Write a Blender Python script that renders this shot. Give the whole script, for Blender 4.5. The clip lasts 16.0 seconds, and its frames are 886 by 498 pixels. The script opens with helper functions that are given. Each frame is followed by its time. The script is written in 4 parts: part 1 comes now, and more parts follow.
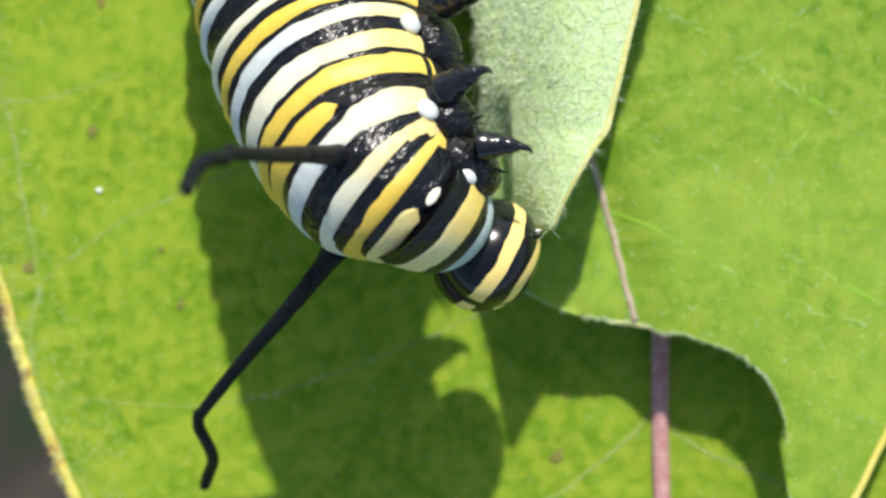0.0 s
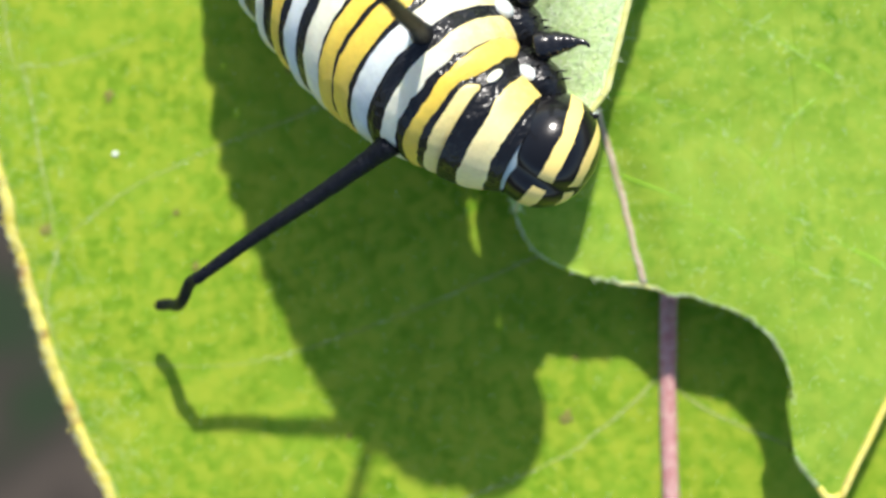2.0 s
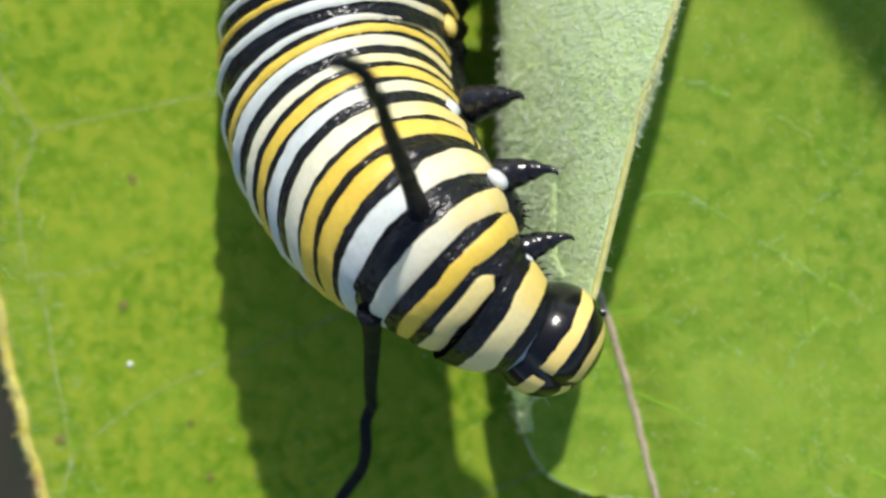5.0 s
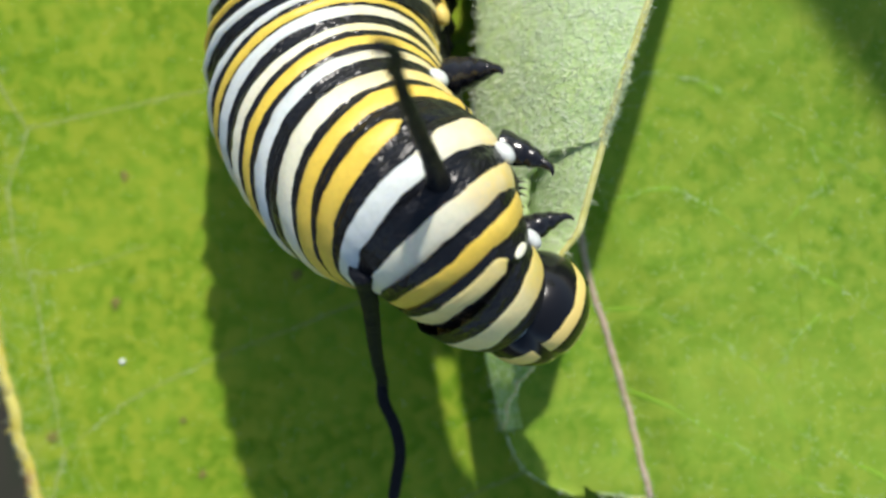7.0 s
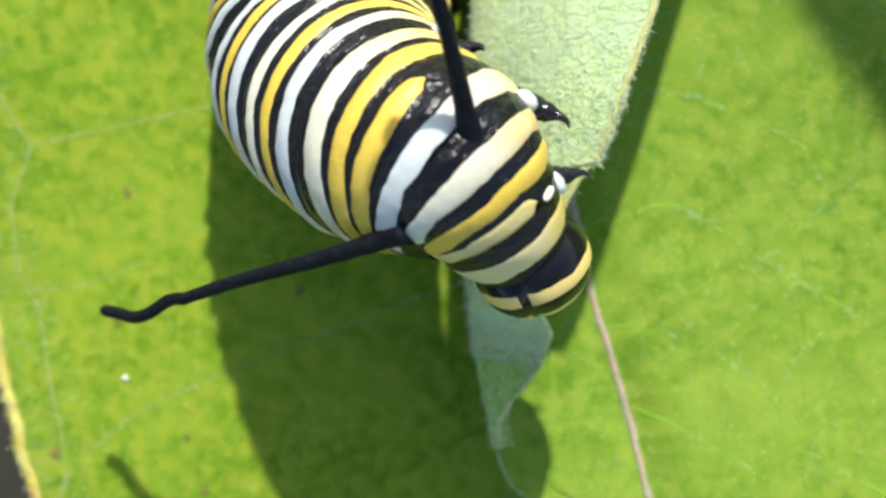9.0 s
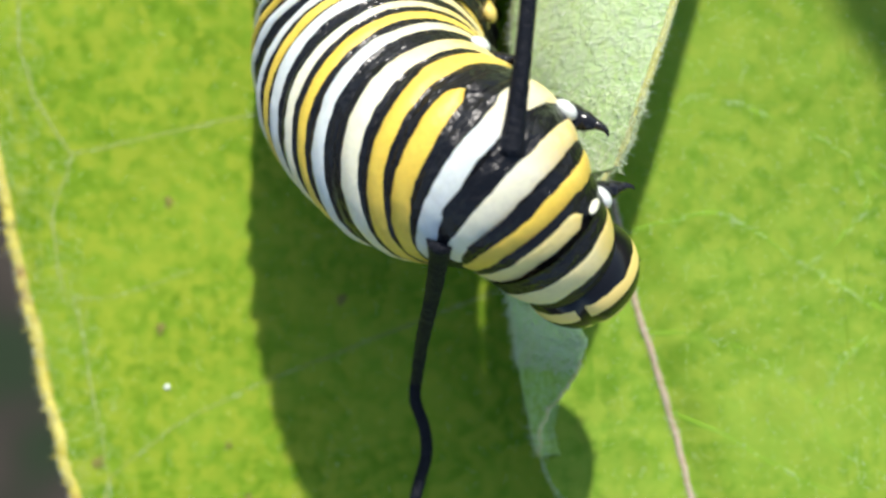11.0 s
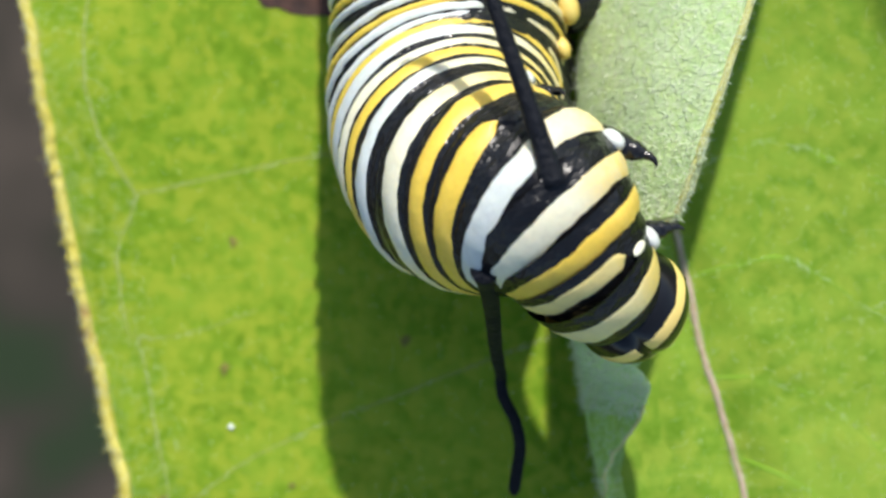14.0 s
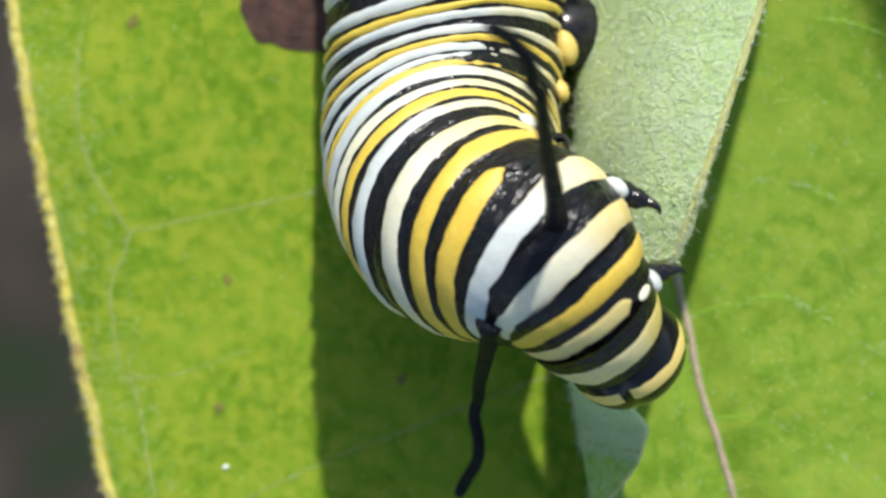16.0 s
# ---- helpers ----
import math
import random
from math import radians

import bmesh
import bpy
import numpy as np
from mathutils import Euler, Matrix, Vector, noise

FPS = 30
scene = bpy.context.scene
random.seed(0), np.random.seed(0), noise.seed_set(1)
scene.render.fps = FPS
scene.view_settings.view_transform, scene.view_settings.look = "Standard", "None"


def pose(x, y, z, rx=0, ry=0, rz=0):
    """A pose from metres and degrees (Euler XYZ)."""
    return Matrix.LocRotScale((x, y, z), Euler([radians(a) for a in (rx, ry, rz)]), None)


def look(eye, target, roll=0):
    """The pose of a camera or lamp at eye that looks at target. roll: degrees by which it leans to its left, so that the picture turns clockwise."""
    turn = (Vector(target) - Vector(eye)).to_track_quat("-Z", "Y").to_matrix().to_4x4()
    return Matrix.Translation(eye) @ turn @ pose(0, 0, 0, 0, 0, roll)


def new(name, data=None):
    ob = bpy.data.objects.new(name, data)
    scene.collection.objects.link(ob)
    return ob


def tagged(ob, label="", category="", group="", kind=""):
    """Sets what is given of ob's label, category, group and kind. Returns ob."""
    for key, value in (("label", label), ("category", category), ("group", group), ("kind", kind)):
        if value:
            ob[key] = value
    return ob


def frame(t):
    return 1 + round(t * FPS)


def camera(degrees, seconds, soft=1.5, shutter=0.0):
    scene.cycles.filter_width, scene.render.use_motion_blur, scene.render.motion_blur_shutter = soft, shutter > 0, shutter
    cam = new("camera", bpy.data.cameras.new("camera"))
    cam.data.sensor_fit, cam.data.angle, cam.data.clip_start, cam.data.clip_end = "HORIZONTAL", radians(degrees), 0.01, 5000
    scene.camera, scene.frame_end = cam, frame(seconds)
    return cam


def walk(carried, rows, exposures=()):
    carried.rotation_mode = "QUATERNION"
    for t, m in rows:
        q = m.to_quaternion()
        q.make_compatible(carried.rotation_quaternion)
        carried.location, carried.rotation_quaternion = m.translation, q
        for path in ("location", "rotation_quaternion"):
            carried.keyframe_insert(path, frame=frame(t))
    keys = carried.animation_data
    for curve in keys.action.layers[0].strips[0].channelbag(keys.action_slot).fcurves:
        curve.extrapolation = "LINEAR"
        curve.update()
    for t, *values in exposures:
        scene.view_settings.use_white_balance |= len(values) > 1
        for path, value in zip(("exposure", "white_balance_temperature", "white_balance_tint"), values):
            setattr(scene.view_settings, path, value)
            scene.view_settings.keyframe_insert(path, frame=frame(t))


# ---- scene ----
# camera: held in the hand above the leaf, drifting slowly
cam = camera(24, 16.0, soft=2.7)
cam.data.dof.use_dof, cam.data.dof.focus_distance, cam.data.dof.aperture_fstop = True, 0.0635, 62.0
walk(cam, [
    (0.0, pose(-0.00018, 0.00000, 0.07254, 0, 0, -0.098)),
    (0.5, pose(-0.00109, 0.00090, 0.07279, 0, 0, -0.165)),
    (1.0, pose(-0.00088, 0.00043, 0.07298, 0, 0, -0.158)),
    (1.5, pose(-0.00102, -0.00029, 0.07335, 0, 0, -0.268)),
    (2.0, pose(-0.00058, -0.00129, 0.07358, 0, 0, 0.060)),
    (2.5, pose(-0.00048, 0.00073, 0.07419, 0, 0, 0.100)),
    (3.0, pose(-0.00088, 0.00358, 0.07493, 0, 0, 0.385)),
    (3.5, pose(-0.00032, 0.00467, 0.07491, 0, 0, 0.396)),
    (4.0, pose(-0.00057, 0.00514, 0.07478, 0, 0, 0.161)),
    (4.2, pose(-0.00070, 0.00537, 0.07449, 0, 0, 0.263)),
    (6.3, pose(-0.00128, 0.00666, 0.07336, 0, 0, -0.313)),
    (6.5, pose(-0.00106, 0.00665, 0.07326, 0, 0, -0.160)),
    (7.0, pose(-0.00082, 0.00603, 0.07359, 0, 0, -0.005)),
    (7.5, pose(-0.00082, 0.00540, 0.07392, 0, 0, 0.165)),
    (8.0, pose(-0.00122, 0.00635, 0.07403, 0, 0, -0.009)),
    (8.5, pose(-0.00085, 0.00625, 0.07360, 0, 0, -0.094)),
    (9.0, pose(-0.00092, 0.00662, 0.07367, 0, 0, 0.026)),
    (9.2, pose(-0.00135, 0.00654, 0.07328, 0, 0, 0.065)),
    (11.3, pose(-0.00239, 0.00691, 0.07389, 0, 0, -0.283)),
    (11.5, pose(-0.00205, 0.00632, 0.07441, 0, 0, 0.072)),
    (12.0, pose(-0.00195, 0.00630, 0.07431, 0, 0, 0.221)),
    (12.5, pose(-0.00237, 0.00698, 0.07420, 0, 0, 0.061)),
    (13.0, pose(-0.00360, 0.00663, 0.07431, 0, 0, -0.074)),
    (13.5, pose(-0.00437, 0.00772, 0.07404, 0, 0, -0.086)),
    (14.0, pose(-0.00465, 0.00836, 0.07378, 0, 0, 0.014)),
    (14.5, pose(-0.00449, 0.00932, 0.07345, 0, 0, -0.064)),
    (15.0, pose(-0.00417, 0.00970, 0.07343, 0, 0, -0.056)),
    (15.5, pose(-0.00412, 0.00945, 0.07321, 0, 0, -0.120)),
    (16.0, pose(-0.00453, 0.00969, 0.07301, 0, 0, -0.067)),
], exposures=[(0.0, 0.2), (1.5, 0.3), (2.5, 0.52), (3.5, 0.12), (4.2, -0.12), (6.3, -0.12), (7.5, 0.04), (8.5, 0.26), (13.0, 0.2), (16.0, -0.03)])

# ---- world and light ----
SUN_FROM = Vector((0.13, 1.0, 1.02))
world = bpy.data.worlds.new("sky")
scene.world = world
world.use_nodes = True
sky = world.node_tree.nodes.new("ShaderNodeTexSky")
sky.sky_type, sky.sun_disc = "NISHITA", False
sky.sun_elevation, sky.sun_rotation = radians(45), radians(6)
world.node_tree.nodes["Background"].inputs["Strength"].default_value = 0.148
world.node_tree.links.new(sky.outputs[0], world.node_tree.nodes["Background"].inputs["Color"])
sun_data = bpy.data.lights.new("sun", "SUN")
sun_data.energy, sun_data.angle, sun_data.color = 4.6, radians(1.5), (1.0, 0.95, 0.87)
sun = new("sun", sun_data)
sun.matrix_world = look(SUN_FROM * 2, (0, 0, 0))

# ---- motion tables, millimetres, one value for each of TIMES ----
TIMES = [0, 0.5, 1, 1.5, 2, 2.5, 3, 3.5, 4, 4.2, 6.3, 6.5, 7, 7.5, 8, 8.5, 9, 9.2, 11.3, 11.5, 12, 12.5, 13, 13.5, 14, 14.5, 15, 15.5, 16]
HIP_X = [-3.18, -3.29, -2.99, -2.86, -2.29, -2.66, -3.1, -3.25, -3.45, -3.38, -2.84, -3.16, -3.11, -3.31, -3.25, -2.87, -2.68, -2.83, -3.06, -3.2, -3.56, -3.79, -3.83, -3.79, -3.81, -3.88, -3.86, -3.81, -3.78]
HIP_Y = [4.74, 5.31, 5.65, 6.4, 6.32, 7.13, 7.55, 7.52, 6.72, 7, 8.32, 8.31, 8.59, 8.95, 9.92, 10.25, 10.26, 10.15, 10.2, 10.26, 10.33, 10.91, 10.4, 10.56, 10.66, 10.98, 10.55, 10.57, 10.63]
HIP_Z = [6.9, 6.9, 6.9, 6.9, 6.9, 6.9, 6.9, 7.19, 7.46, 7.58, 8.7, 8.7, 8.95, 9.2, 9.2, 9.2, 9.2, 9.2, 9.2, 9.2, 9.2, 9.2, 9.03, 8.87, 8.7, 8.7, 8.7, 8.7, 8.7]
TENT_X = [-1.89, -1.67, -1.55, -1.33, -0.48, -0.73, -1.23, -1.37, -1.61, -1.64, -0.67, -0.88, -1.06, -1.15, -1.11, -0.49, -0.31, -0.4, -0.65, -0.71, -1.08, -1.33, -1.34, -1.34, -1.43, -1.5, -1.43, -1.3, -1.25]
TENT_Y = [2.19, 2.75, 2.37, 3.67, 4, 5.19, 5.31, 4.85, 3.83, 4.33, 6.67, 6.41, 6.9, 7.21, 8.43, 9, 8.86, 8.85, 8.81, 8.93, 9.08, 9.67, 8.98, 9.27, 9.44, 9.68, 9.2, 9.2, 9.28]
TENT_Z = [8.7, 8.7, 8.7, 8.7, 8.7, 8.7, 8.7, 9.15, 9.61, 9.79, 11.5, 11.5, 11.5, 11.5, 11.5, 11.5, 11.5, 11.5, 11.5, 11.5, 11.5, 11.5, 11.5, 11.5, 11.5, 11.5, 11.5, 11.5, 11.5]
COLLAR_X = [-0.36, -0.28, -0.09, 0.31, 1.34, 1.2, 0.82, 0.24, -0.1, 0.03, 1.25, 0.97, 0.63, 0.47, 0.51, 1.2, 1.04, 1.19, 1.02, 0.96, 0.55, 0.46, 0.01, 0.16, 0.2, 0.08, -0.02, 0.18, 0.26]
COLLAR_Y = [1.01, 1.87, 0.9, 2.41, 2.2, 3.64, 3.79, 3.1, 1.65, 2.52, 4.64, 4.39, 4.69, 5.33, 6.54, 7.37, 7.15, 6.98, 6.83, 6.94, 7.1, 7.77, 6.82, 7.13, 7.19, 7.56, 6.84, 7.02, 7.27]
COLLAR_Z = [9, 9, 9.05, 9.35, 9.6, 9.6, 9.6, 9.95, 10.28, 10.42, 10.85, 10.85, 10.85, 10.85, 10.85, 10.85, 10.85, 10.85, 10.85, 10.85, 10.85, 10.85, 10.85, 10.85, 10.85, 10.85, 10.85, 10.85, 10.85]
HEAD_X = [1.23, 1.45, 1.32, 1.98, 2.85, 2.81, 2.36, 1.6, 1.42, 1.64, 2.47, 2.1, 2.02, 1.7, 1.73, 2.25, 1.92, 1.99, 1.91, 1.86, 1.61, 1.61, 0.99, 1.05, 1.18, 1.3, 0.95, 0.98, 1.06]
HEAD_Y = [-0.24, 1, -0.41, 1.53, 1.68, 3.2, 3.18, 2.05, 0.78, 1.92, 3.79, 3.63, 4.18, 4.66, 5.94, 6.77, 6.05, 6.05, 6.06, 6.25, 6.5, 7.26, 5.79, 6.36, 6.59, 7.05, 5.82, 6.25, 6.51]
HEAD_Z = [7.2, 7.3, 7.5, 8.6, 9.6, 9.6, 9.6, 9.92, 10.24, 10.37, 9.9, 9.9, 9.9, 9.9, 9.9, 9.9, 9.9, 9.9, 9.9, 9.9, 9.9, 9.9, 9.9, 9.9, 9.9, 9.9, 9.9, 9.9, 9.9]
ROLL = [-56, -50, -47, -39, -38, -36, -34, -39, -40, -38, -27, -27, -26, -25, -24, -23, -23, -23, -23, -23, -24, -25, -25, -26, -28, -28, -24, -25, -25]
FACE_X = [0.79, 0.75, 0.47, 0.81, 0.86, 0.85, 0.85, 0.6, 0.61, 0.75, 0.54, 0.48, 0.64, 0.55, 0.55, 0.49, 0.33, 0.46, 0.46, 0.46, 0.72, 0.73, 0.58, 0.46, 0.65, 0.69, 0.49, 0.37, 0.46]
FACE_Y = [-0.59, -0.38, -0.8, -0.41, -0.51, -0.27, -0.5, -0.75, -0.76, -0.65, -0.78, -0.76, -0.6, -0.69, -0.69, -0.78, -0.84, -0.74, -0.74, -0.74, -0.49, -0.46, -0.77, -0.74, -0.56, -0.51, -0.83, -0.83, -0.74]
FACE_Z = [-0.19, 0.54, -0.37, 0.41, -0.07, 0.46, 0.19, 0.05, 0.12, 0.1, -0.32, -0.43, -0.48, -0.48, -0.48, -0.38, -0.43, -0.48, -0.48, -0.48, -0.49, -0.5, 0, -0.48, -0.51, -0.51, 0, -0.42, -0.48]
LOW_KNEE_X = [-8.3, -7.93, -9.38, -3.91, -8.82, -2.88, -3.68, -10.4, -10.11, -3.6, -4.01, -3.59, -2.78, -4.42, -6.28, -4.64, -9.77, -5.79, -3.15, -3.06, -2.67, -2.26, -4.24, -4.07, -2.64, -2.21, -4.06, -4.95, -3.39]
LOW_KNEE_Y = [-5.57, -5.71, -3.02, -5.38, -2.4, -3.27, -1.54, 0.89, -1.41, -0.52, 0.51, 0.86, 1.34, 0.18, 1.2, 1.84, 4.84, 1.45, 2.06, 1.82, 2.53, 3.04, 1.78, 2.47, 3.83, 4.8, 4.06, 3.48, 4.44]
LOW_KNEE_Z = [3.6, 4.6, 3.2, 4.7, 5.1, 3.6, 2.3, 4.4, 4.8, 2, 4.3, 4, 4.1, 5.1, 5.9, 5.3, 7.6, 6.1, 4.8, 5.1, 5.6, 6.2, 5.2, 4.7, 3.9, 3.7, 3.9, 4.2, 3.7]
LOW_TIP_X = [-8.36, -7.4, -10.49, -2.37, -10.56, -2.07, -3.89, -12.62, -11.62, -3.74, -6.17, -4.54, -2.22, -4.7, -6.6, -4.74, -12.73, -6.64, -3.36, -3.34, -2.08, -0.84, -4.16, -4.84, -2.07, -1.08, -5.38, -7.06, -3.94]
LOW_TIP_Y = [-8.34, -7.79, -5.9, -8.81, -3.48, -7.87, -5.4, 0.4, -2.48, -3.84, -2.63, -3.08, -3.56, -3.4, -2.35, -2.24, 4.31, -2.04, -2.06, -2.69, -2.38, -1.68, -2.09, -1.25, -0.53, 0.64, 0.1, 0.18, 1.01]
LOW_TIP_Z = [0.7, 1.2, 0.6, 3.3, 1.7, 3.6, 1.3, 1.1, 1.3, 0.6, 3.1, 4, 4.1, 3.3, 4.1, 5.3, 5, 4.4, 4.8, 5.1, 5.4, 5.8, 4.2, 3.5, 3.9, 3.7, 3.9, 3.3, 1.7]
HIGH_KNEE_X = [-5.76, -9.44, -5.94, -4.29, -2.12, -2.19, 0.13, -4.48, -4.97, -4.51, -0.26, 0.45, -1.88, -5.72, -5.77, -2.67, -1.56, -1.93, 1.09, -0.27, -2.88, -4.12, -1.07, -0.57, -4.55, -2.76, -0.22, -3.98, -2.03]
HIGH_KNEE_Y = [2.5, 8.06, 4, 5.93, 5.34, 7.29, 3.76, 7.45, 4.4, 8.51, 9.08, 6.95, 10.19, 17.89, 17.02, 16.76, 15.52, 15.72, 18.81, 15.11, 15.77, 17.29, 17.21, 18.86, 19.41, 13.18, 12.42, 21.45, 13.24]
HIGH_KNEE_Z = [18.9, 10.3, 18.6, 19, 19.3, 19.3, 18.6, 19.2, 19.6, 19.3, 21, 20.8, 20.9, 15.3, 14.2, 18.1, 19.3, 19.1, 14.8, 19.6, 19.2, 18, 17.7, 14.6, 14.7, 20.9, 20.7, 15.2, 20.7]
HIGH_TIP_X = [-6.57, -11.27, -6.63, -5.24, -3.23, -2.52, 0.37, -4.53, -5.71, -5.74, -0.19, 0.98, -2.22, -7.12, -7.08, -3.21, -1.84, -2.29, 1.68, -0.09, -3.31, -4.85, -0.93, -0.31, -5.44, -3.46, 0.5, -4.74, -3.29]
HIGH_TIP_Y = [1.48, 8.18, 3.81, 7.02, 7.91, 8.35, 2.88, 7.36, 3.87, 9.06, 9.47, 5.24, 10.55, 20.79, 18.99, 18.4, 16.83, 17.08, 21.27, 16.27, 17.08, 18.91, 19, 21.12, 21.9, 14.05, 12.67, 24.84, 14.71]
HIGH_TIP_Z = [21.7, 7.8, 21.6, 21.7, 20.6, 22.2, 21.6, 22.3, 22.6, 22.1, 24.1, 23.3, 24, 16.2, 16.2, 20.7, 22.1, 21.9, 16.6, 22.5, 22, 20.5, 20.2, 16.7, 16.3, 23.8, 23.7, 16.1, 23.1]
FLAP_YAW = [0, 0, 0, 0, 0, 0, 0.2, 0.4, 0.6, 0.6, 0.8, 1.8, 2.1, 3.4, 3.6, 3.6, 3.6, 3.6, 3.6, 3.6, 3.6, 3.6, 3.6, 3.6, 3.6, 3.6, 3.6, 3.6, 3.6]
FLAP_LEAN = [-13.66, -12.16, -8.16, -14.33, -6.34, 8.65, 12, 10.12, 11.15, 11.69, 3.4, 6.9, 9.95, 9.88, 10.4, 7.7, 8, 12.4, 16.6, 17.1, 20.1, 23, 22, 19.7, 20.1, 22, 22.3, 21.3, 20.5]
FLAP_X = [0.16, 0.16, 0.16, 0.16, 0.41, 1.23, 1.2, 1.05, 0.9, 0.86, 0.4, 0.37, 0.3, 0.15, 0, 0, 0, 0, 0, 0, 0, 0, 0, 0, 0, 0, 0, 0, 0]
MM = 0.001


# ---- small builders ----
def part(name, bm, material, parent, label="", smooth=True):
    """One mesh object from a bmesh in millimetres, under a thing or part."""
    bmesh.ops.scale(bm, vec=(MM, MM, MM), verts=bm.verts)
    data = bpy.data.meshes.new(name)
    bm.to_mesh(data)
    bm.free()
    if smooth:
        for p in data.polygons:
            p.use_smooth = True
    for m in (material if isinstance(material, (list, tuple)) else [material]):
        data.materials.append(m)
    ob = new(name, data)
    ob.parent = parent
    if label:
        ob["label"] = label
    return ob


def tube(bm, points, radii, sides=14):
    """A round tube along points, closed at both ends."""
    rings = []
    n = len(points)
    side = None
    for i in range(n):
        d = (points[min(i + 1, n - 1)] - points[max(i - 1, 0)]).normalized()
        if side is None:
            side = d.orthogonal().normalized()
        side = (side - d * side.dot(d)).normalized()
        up = d.cross(side)
        rings.append([bm.verts.new(points[i] + (side * math.cos(a) + up * math.sin(a)) * radii[i])
                      for a in (2 * math.pi * k / sides for k in range(sides))])
    for a, b in zip(rings, rings[1:]):
        for k in range(sides):
            bm.faces.new((a[k], a[(k + 1) % sides], b[(k + 1) % sides], b[k]))
    bm.faces.new(rings[0][::-1])
    bm.faces.new(rings[-1])


def curve_points(ctrl, n):
    """n points on a smooth curve through ctrl."""
    c = [Vector(p) for p in ctrl]
    out = []
    for i in range(n):
        s = i / (n - 1) * (len(c) - 1)
        k = min(int(s), len(c) - 2)
        f = s - k
        p0, p1, p2, p3 = c[max(k - 1, 0)], c[k], c[k + 1], c[min(k + 2, len(c) - 1)]
        out.append(0.5 * (2 * p1 + (p2 - p0) * f + (2 * p0 - 5 * p1 + 4 * p2 - p3) * f * f + (3 * p1 - p0 - 3 * p2 + p3) * f ** 3))
    return out


def along(x, table):
    """Linear look-up in a short table of (x, value)."""
    return float(np.interp(x, [a for a, _ in table], [b for _, b in table]))


def smooth_step(x, lo, hi):
    f = min(1.0, max(0.0, (x - lo) / (hi - lo)))
    return f * f * (3 - 2 * f)


def blob(bm, centre, radii, u=20, v=12):
    made = bmesh.ops.create_uvsphere(bm, u_segments=u, v_segments=v, radius=1)["verts"]
    bmesh.ops.scale(bm, vec=radii, verts=made)
    bmesh.ops.translate(bm, vec=centre, verts=made)


def fuzz(name, roots, material, parent, width):
    """Fine plant hairs as slim curved blades; roots are (place, way, length)."""
    verts, faces = [], []
    rng = random.Random(len(roots))
    for p, d, ln in roots:
        side = d.cross(Vector((rng.uniform(-1, 1), rng.uniform(-1, 1), rng.uniform(-1, 1))))
        if side.length < 1e-6:
            continue
        side = side.normalized()
        bend = d.cross(side) * (ln * rng.uniform(-0.35, 0.35))
        k = len(verts)
        mid, tip = p + d * ln * 0.5 + bend * 0.5, p + d * ln + bend * -0.4
        for q, w in ((p, width), (mid, width * 0.8)):
            verts += [tuple((q - side * w) * MM), tuple((q + side * w) * MM)]
        verts.append(tuple(tip * MM))
        faces += [(k, k + 1, k + 3, k + 2), (k + 2, k + 3, k + 4)]
    data = bpy.data.meshes.new(name)
    data.from_pydata(verts, [], faces)
    data.materials.append(material)
    ob = new(name, data)
    ob.parent = parent
    ob["kind"] = "stuff"
    return ob


# ---- materials ----
def nodes_of(name):
    m = bpy.data.materials.new(name)
    m.use_nodes = True
    t = m.node_tree
    return m, t, t.nodes["Principled BSDF"], t.nodes["Material Output"]


def add(t, kind, **values):
    n = t.nodes.new(kind)
    for k, v in values.items():
        if k in n.inputs:
            n.inputs[k].default_value = v
    return n


def mm_coords(t):
    """Object coordinates in millimetres."""
    c = t.nodes.new("ShaderNodeTexCoord")
    m = t.nodes.new("ShaderNodeMapping")
    m.inputs["Scale"].default_value = (1000, 1000, 1000)
    t.links.new(c.outputs["Object"], m.inputs["Vector"])
    return m.outputs["Vector"]


def ramp(t, fac, stops, mode="LINEAR"):
    r = t.nodes.new("ShaderNodeValToRGB")
    r.color_ramp.interpolation = mode
    e = r.color_ramp.elements
    for i, (pos, col) in enumerate(stops):
        if i < 2:
            e[i].position = pos
        el = e[i] if i < 2 else e.new(pos)
        el.color = (*col, 1)
    t.links.new(fac, r.inputs["Fac"])
    return r.outputs["Color"]


def mix(t, fac, a, b, mode="MIX"):
    n = t.nodes.new("ShaderNodeMix")
    n.data_type, n.blend_type = "RGBA", mode
    for sock, v in ((n.inputs[0], fac), (n.inputs[6], a), (n.inputs[7], b)):
        if isinstance(v, bpy.types.NodeSocket):
            t.links.new(v, sock)
        elif isinstance(v, (int, float)):
            sock.default_value = v
        else:
            sock.default_value = (*v, 1)
    return n.outputs[2]


def math_node(t, op, a, b=0.0):
    n = t.nodes.new("ShaderNodeMath")
    n.operation = op
    for sock, v in ((n.inputs[0], a), (n.inputs[1], b)):
        if isinstance(v, bpy.types.NodeSocket):
            t.links.new(v, sock)
        else:
            sock.default_value = v
    return n.outputs[0]


def noise_of(t, coords, scale, detail=4, rough=0.55):
    n = add(t, "ShaderNodeTexNoise", Scale=scale, Detail=detail, Roughness=rough)
    t.links.new(coords, n.inputs["Vector"])
    return n.outputs["Fac"]


def bump(t, bsdf, height, strength, distance):
    b = add(t, "ShaderNodeBump", Strength=strength, Distance=distance)
    t.links.new(height, b.inputs["Height"])
    t.links.new(b.outputs[0], bsdf.inputs["Normal"])


